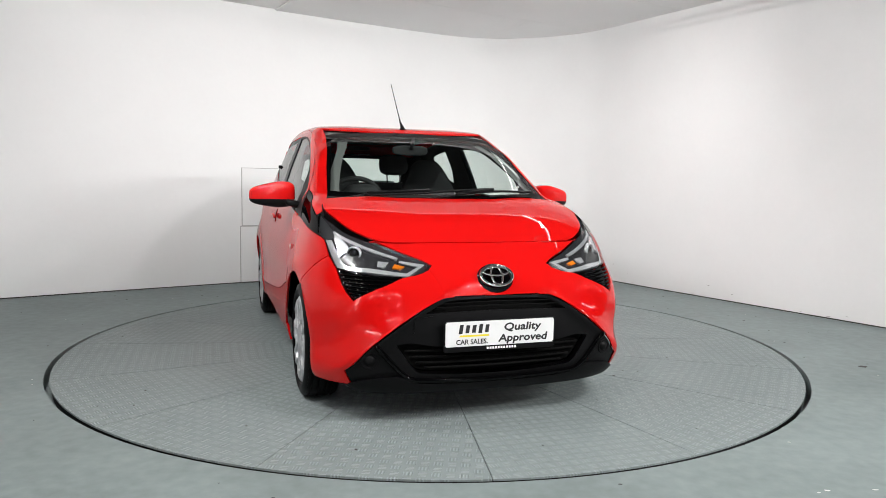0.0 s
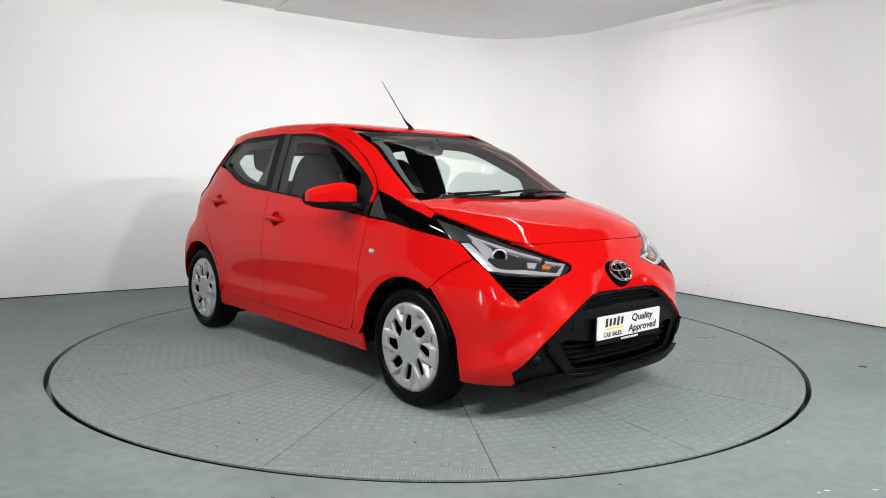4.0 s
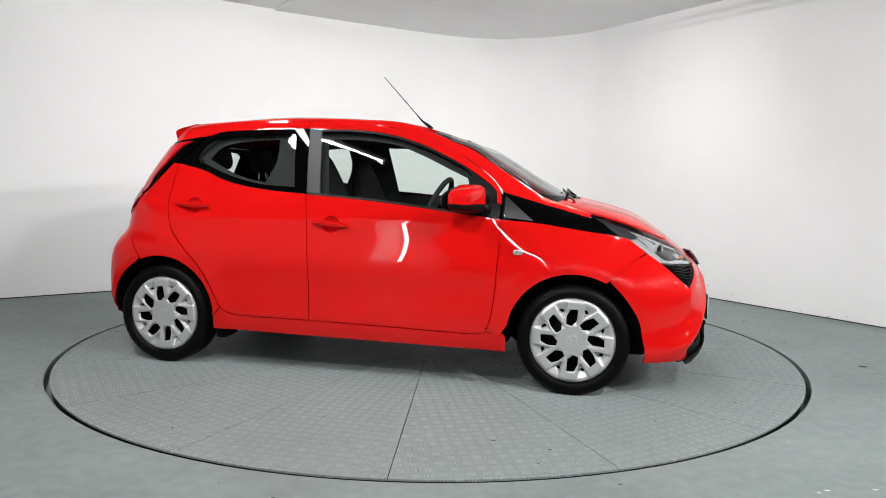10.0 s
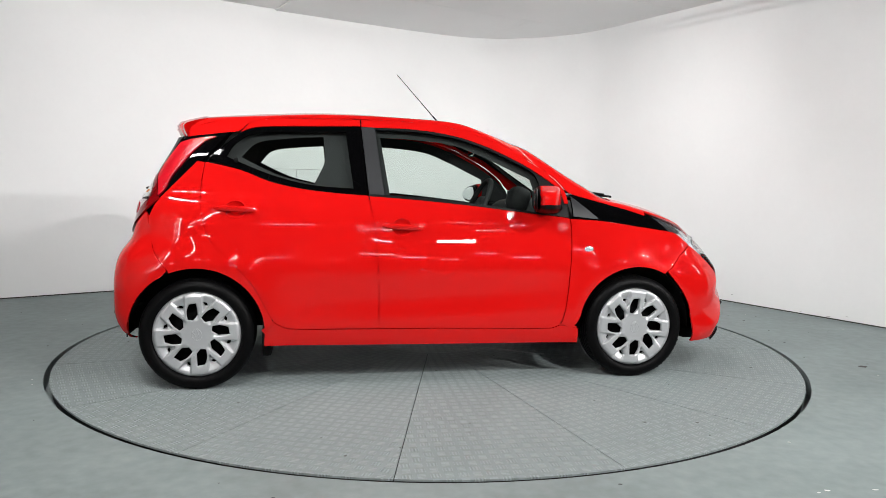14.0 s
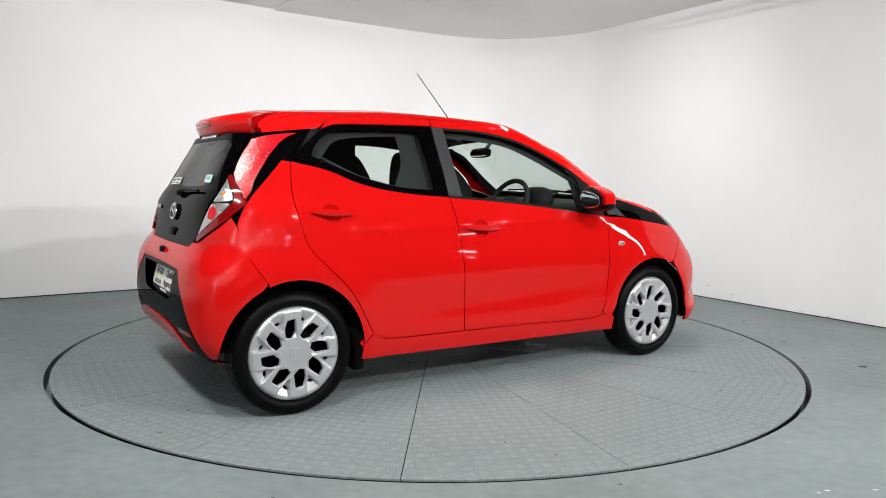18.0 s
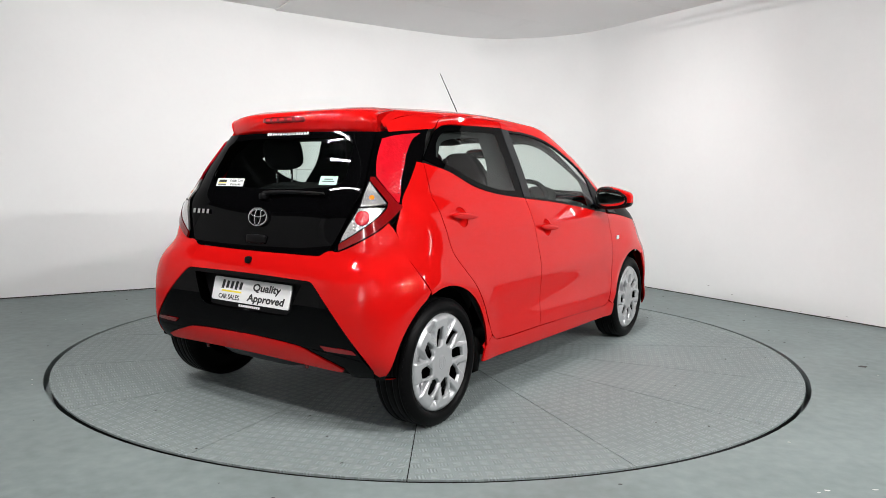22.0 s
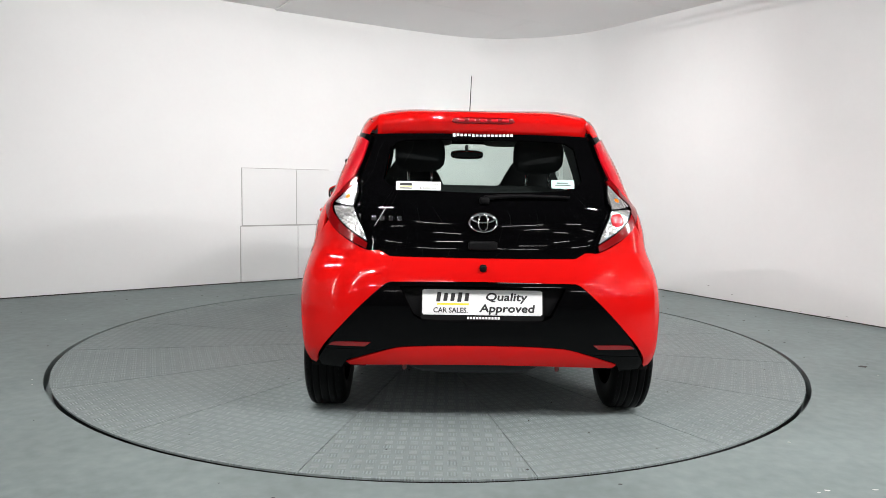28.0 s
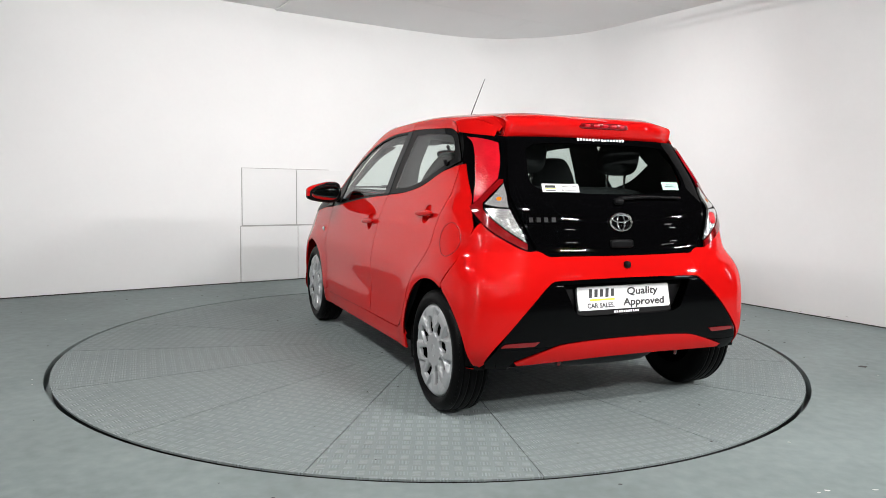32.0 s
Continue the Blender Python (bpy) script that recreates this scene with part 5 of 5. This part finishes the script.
    oval = lambda a, b, cz=0: [(a * math.cos(q), .080, b * math.sin(q) + cz) for q in t]
    solid("cap_badge", *joined(tube(oval(.024, .030), .0022, 6, True), tube(oval(.009, .028), .0018, 6, True), tube(oval(.018, .011, .012), .0018, 6, True)), SILVER, cover, "raised plain ovals")
    rim.matrix_local = pose(x, s * .700, WHEEL_Z, 0, 0, 0 if s > 0 else 180)
    return rim


first = wheel(WHEEL_X, -1)
for x, s, spin in ((-WHEEL_X, -1, 9), (WHEEL_X, 1, 31), (-WHEEL_X, 1, 17)):
    w = copy_thing(first, pose(x, s * .700, WHEEL_Z, 0, 0, 0 if s > 0 else 180) @ pose(0, 0, 0, 0, spin, 0))

# wheel housings, floor pan, exhaust
for x in (WHEEL_X, -WHEEL_X):
    a = np.linspace(-.05, math.pi + .05, 40)
    rows = np.array([[(x + r * math.cos(k), y, .287 + r * math.sin(k)) for k in a] for r, y in ((.339, -.735), (.350, -.72), (.352, -.50), (.02, -.50))])
    for s in (1, -1):
        from_grid("wheel_housing", rows * np.array([1, s, 1]), UNDER, car, "black wheel housing")
v, f = blob((1.62, 1.36, .10), 14, 10, 28)
pan = solid("floor_pan", v + np.array([0, 0, .240]), f, UNDER, car, "black underbody")[0]
for kind, size, at in (("engine_undertray", (.86, 1.06, .10), (1.23, 0, .215)), ("boot_floor", (.72, 1.02, .12), (-1.12, 0, .320)), ("rear_axle_beam", (.12, 1.10, .10), (-1.17, 0, .25)),
                       ("rear_valance", (.10, 1.28, .14), (-1.46, 0, .345)), ("front_valance", (.16, 1.12, .10), (1.66, 0, .205))):
    v, f = blob(size, 8, 8, 20)
    solid(kind, v + np.array(at), f, UNDER, pan)
for s_ in (1, -1):
    solid("mud_liner", *moved(blob((.05, .20, .20), 6, 8, 16), Matrix.Translation((-.83, s_ * .66, .25))), UNDER, pan, "black plastic liner edge")
    solid("tow_tab", *moved(blob((.012, .020, .05), 5, 8, 12), Matrix.Translation((-1.545, s_ * .33, .285))), LAMP_DEEP, pan, "small red bumper tab")
solid("exhaust_box", *moved(blob((.22, .60, .13), 4, 12, 24), Matrix.Translation((-1.40, .03, .292))), DARK_GREY, pan, "dull metal exhaust box")

# ---- cabin ----
HEADLINE = [(.26, 0), (.25, .30), (.18, .46), (-.6, .48), (-1.1, .46), (-1.2, .40), (-1.2, 0)]
panel("headlining", [sheet(HEADLINE + [(x, -y) for x, y in HEADLINE[::-1] if y], "top", -.030, .06, hem=0)], LINING, car, "grey roof lining")
TRIM_OUT = [(-1.20, 1.20), (-1.02, 1.345), (-.80, 1.39), (-.343, 1.402), (-.075, 1.392), (.157, 1.360), (.390, 1.292), (.606, 1.178), (.735, 1.085), (.80, 1.00), (.80, .50), (.70, .27), (-.70, .27), (-1.0, .62), (-1.20, .95)]
F_HOLE = [(-.238, 1.318), (-.075, 1.314), (.16, 1.288), (.33, 1.228), (.494, 1.153), (.590, 1.110), (.605, 1.03), (.60, .925), (.38, .955), (.169, .978), (-.19, .994)]
panel("door_trim", [sheet(TRIM_OUT, SIDE, -.045, .04, holes=[F_HOLE, [(-.965, 1.20), (-.89, 1.275), (-.70, 1.305), (-.542, 1.316), (-.535, 1.187), (-.590, 1.062), (-.772, 1.108)]], hem=0)], TRIM, car, "dark inner door trim", True)
PILLAR = [(.56, .985), (.62, .985), (.60, 1.08), (.50, 1.26), (.46, 1.33), (.40, 1.33), (.47, 1.23), (.54, 1.07)]
panel("pillar_trim", [sheet([(y, z) for y, z in PILLAR], 0, -.030, .03, hem=0)], LINING, car, "grey windscreen pillar trim", True)


def squab(p):
    q = p.copy()
    h = (p[:, 2] + .40) / .80
    q[:, 1] = p[:, 1] * np.where(h > .62, 1 - 1.0 * np.clip(h - .62, 0, .38) * 1.35, 1)
    q[:, 0] = p[:, 0] * (1 - .45 * np.clip(h, 0, 1)) - .20 * (h - .1)
    return q


for s in (1, -1):
    seat = solid("front_seat", *moved(blob((.16, .47, .80), 4.5, 24, 32, squab), Matrix.Translation((-.20, s * .345, .83))), CLOTH, car, "black cloth front seat")[0]
    solid("seat_cushion", *moved(blob((.52, .48, .17), 5, 14, 28), Matrix.Translation((.08, s * .345, .44)) @ pose(0, 0, 0, 0, -8, 0)), CLOTH, seat, "black seat cushion")
    solid("rear_headrest", *moved(blob((.10, .24, .17), 3.4, 16, 24), Matrix.Translation((-1.10, s * .285, 1.205)) @ pose(0, 0, 0, 0, -14, 0)), CLOTH, car, "black rear headrest on two posts")
    for d in (-.055, .055):
        solid("headrest_post", *tube([(-1.085, s * .285 + d, 1.00), (-1.095, s * .285 + d, 1.15)], .006, 8), CHROME, car)
bench = solid("rear_seat", *moved(blob((.16, 1.12, .60), 6, 16, 40), Matrix.Translation((-1.02, 0, .76)) @ pose(0, 0, 0, 0, -16, 0)), CLOTH, car, "black cloth rear bench")[0]
solid("seat_cushion", *moved(blob((.48, 1.12, .18), 5, 14, 32), Matrix.Translation((-.72, 0, .46))), CLOTH, bench)
solid("parcel_shelf", *moved(blob((.40, 1.02, .03), 6, 8, 24), Matrix.Translation((-1.27, 0, .985))), TRIM, car, "black parcel shelf")
dash = solid("dashboard", *moved(blob((.50, 1.22, .42), 4, 20, 40, lambda p: p + np.column_stack([.10 * (p[:, 2] + .2), 0 * p[:, 0], 0 * p[:, 0]])), Matrix.Translation((.80, 0, .765))), TRIM, car, "black dashboard")[0]
solid("instrument_pod", *moved(blob((.12, .22, .15), 3, 14, 20), Matrix.Translation((.60, -.345, .975)) @ pose(0, 0, 0, 0, 20, 0)), TRIM, dash, "round instrument pod")
m = Matrix.Translation((.345, -.345, .925)) @ pose(0, 0, 0, 0, -64, 0)
wheel_line = np.array([tuple(m @ Vector((.178 * math.cos(k), .178 * math.sin(k), 0))) for k in np.linspace(0, 2 * math.pi, 48, endpoint=False)])
steer = solid("steering_wheel", *tube(wheel_line, .015, 10, True), TRIM, car, "black three-spoke steering wheel")[0]
solid("steering_boss", *moved(blob((.14, .16, .05), 3, 12, 18), m @ pose(.01, 0, -.015)), TRIM, steer)
for a in (90, 270, 180):
    solid("steering_spoke", *tube([tuple(m @ Vector((.04 * math.cos(radians(a)), .04 * math.sin(radians(a)), -.012))), tuple(m @ Vector((.172 * math.cos(radians(a)), .172 * math.sin(radians(a)), 0)))], .014, 8), TRIM, steer)
solid("steering_column", *tube([(.35, -.345, .92), (.60, -.345, .84)], .035, 12), TRIM, steer)
inner = solid("interior_mirror", *moved(blob((.022, .225, .062), 3.4, 14, 28), Matrix.Translation((.395, 0, 1.262)) @ pose(0, 0, 0, 0, 8, 0)), TRIM, car, "black interior mirror")[0]
solid("mirror_glass", *moved(blob((.006, .205, .050), 4, 10, 24), Matrix.Translation((.383, 0, 1.261)) @ pose(0, 0, 0, 0, 8, 0)), MIRROR, inner, "mirror glass")
solid("mirror_stalk", *tube([(.42, 0, 1.27), (.47, 0, 1.325)], .012, 8), TRIM, inner)
for y in (.31, -.31):
    solid("sun_visor", *moved(blob((.16, .40, .018), 8, 8, 24), Matrix.Translation((.28, y, 1.345)) @ pose(0, 0, 0, 0, 16, 0)), LINING, car, "grey sun visor")


def motions():
    times = [i * .5 for i in range(65)]
    walk(turntable, [(t, pose(0, 0, 0, 0, 0, TURN_START + TURN_RATE * t)) for t in times])
    walk(car, [(t, pose(0, 0, 0, 0, 0, TURN_START + TURN_RATE * t) @ pose(CAR_X, CAR_Y, 0)) for t in times])


motions()
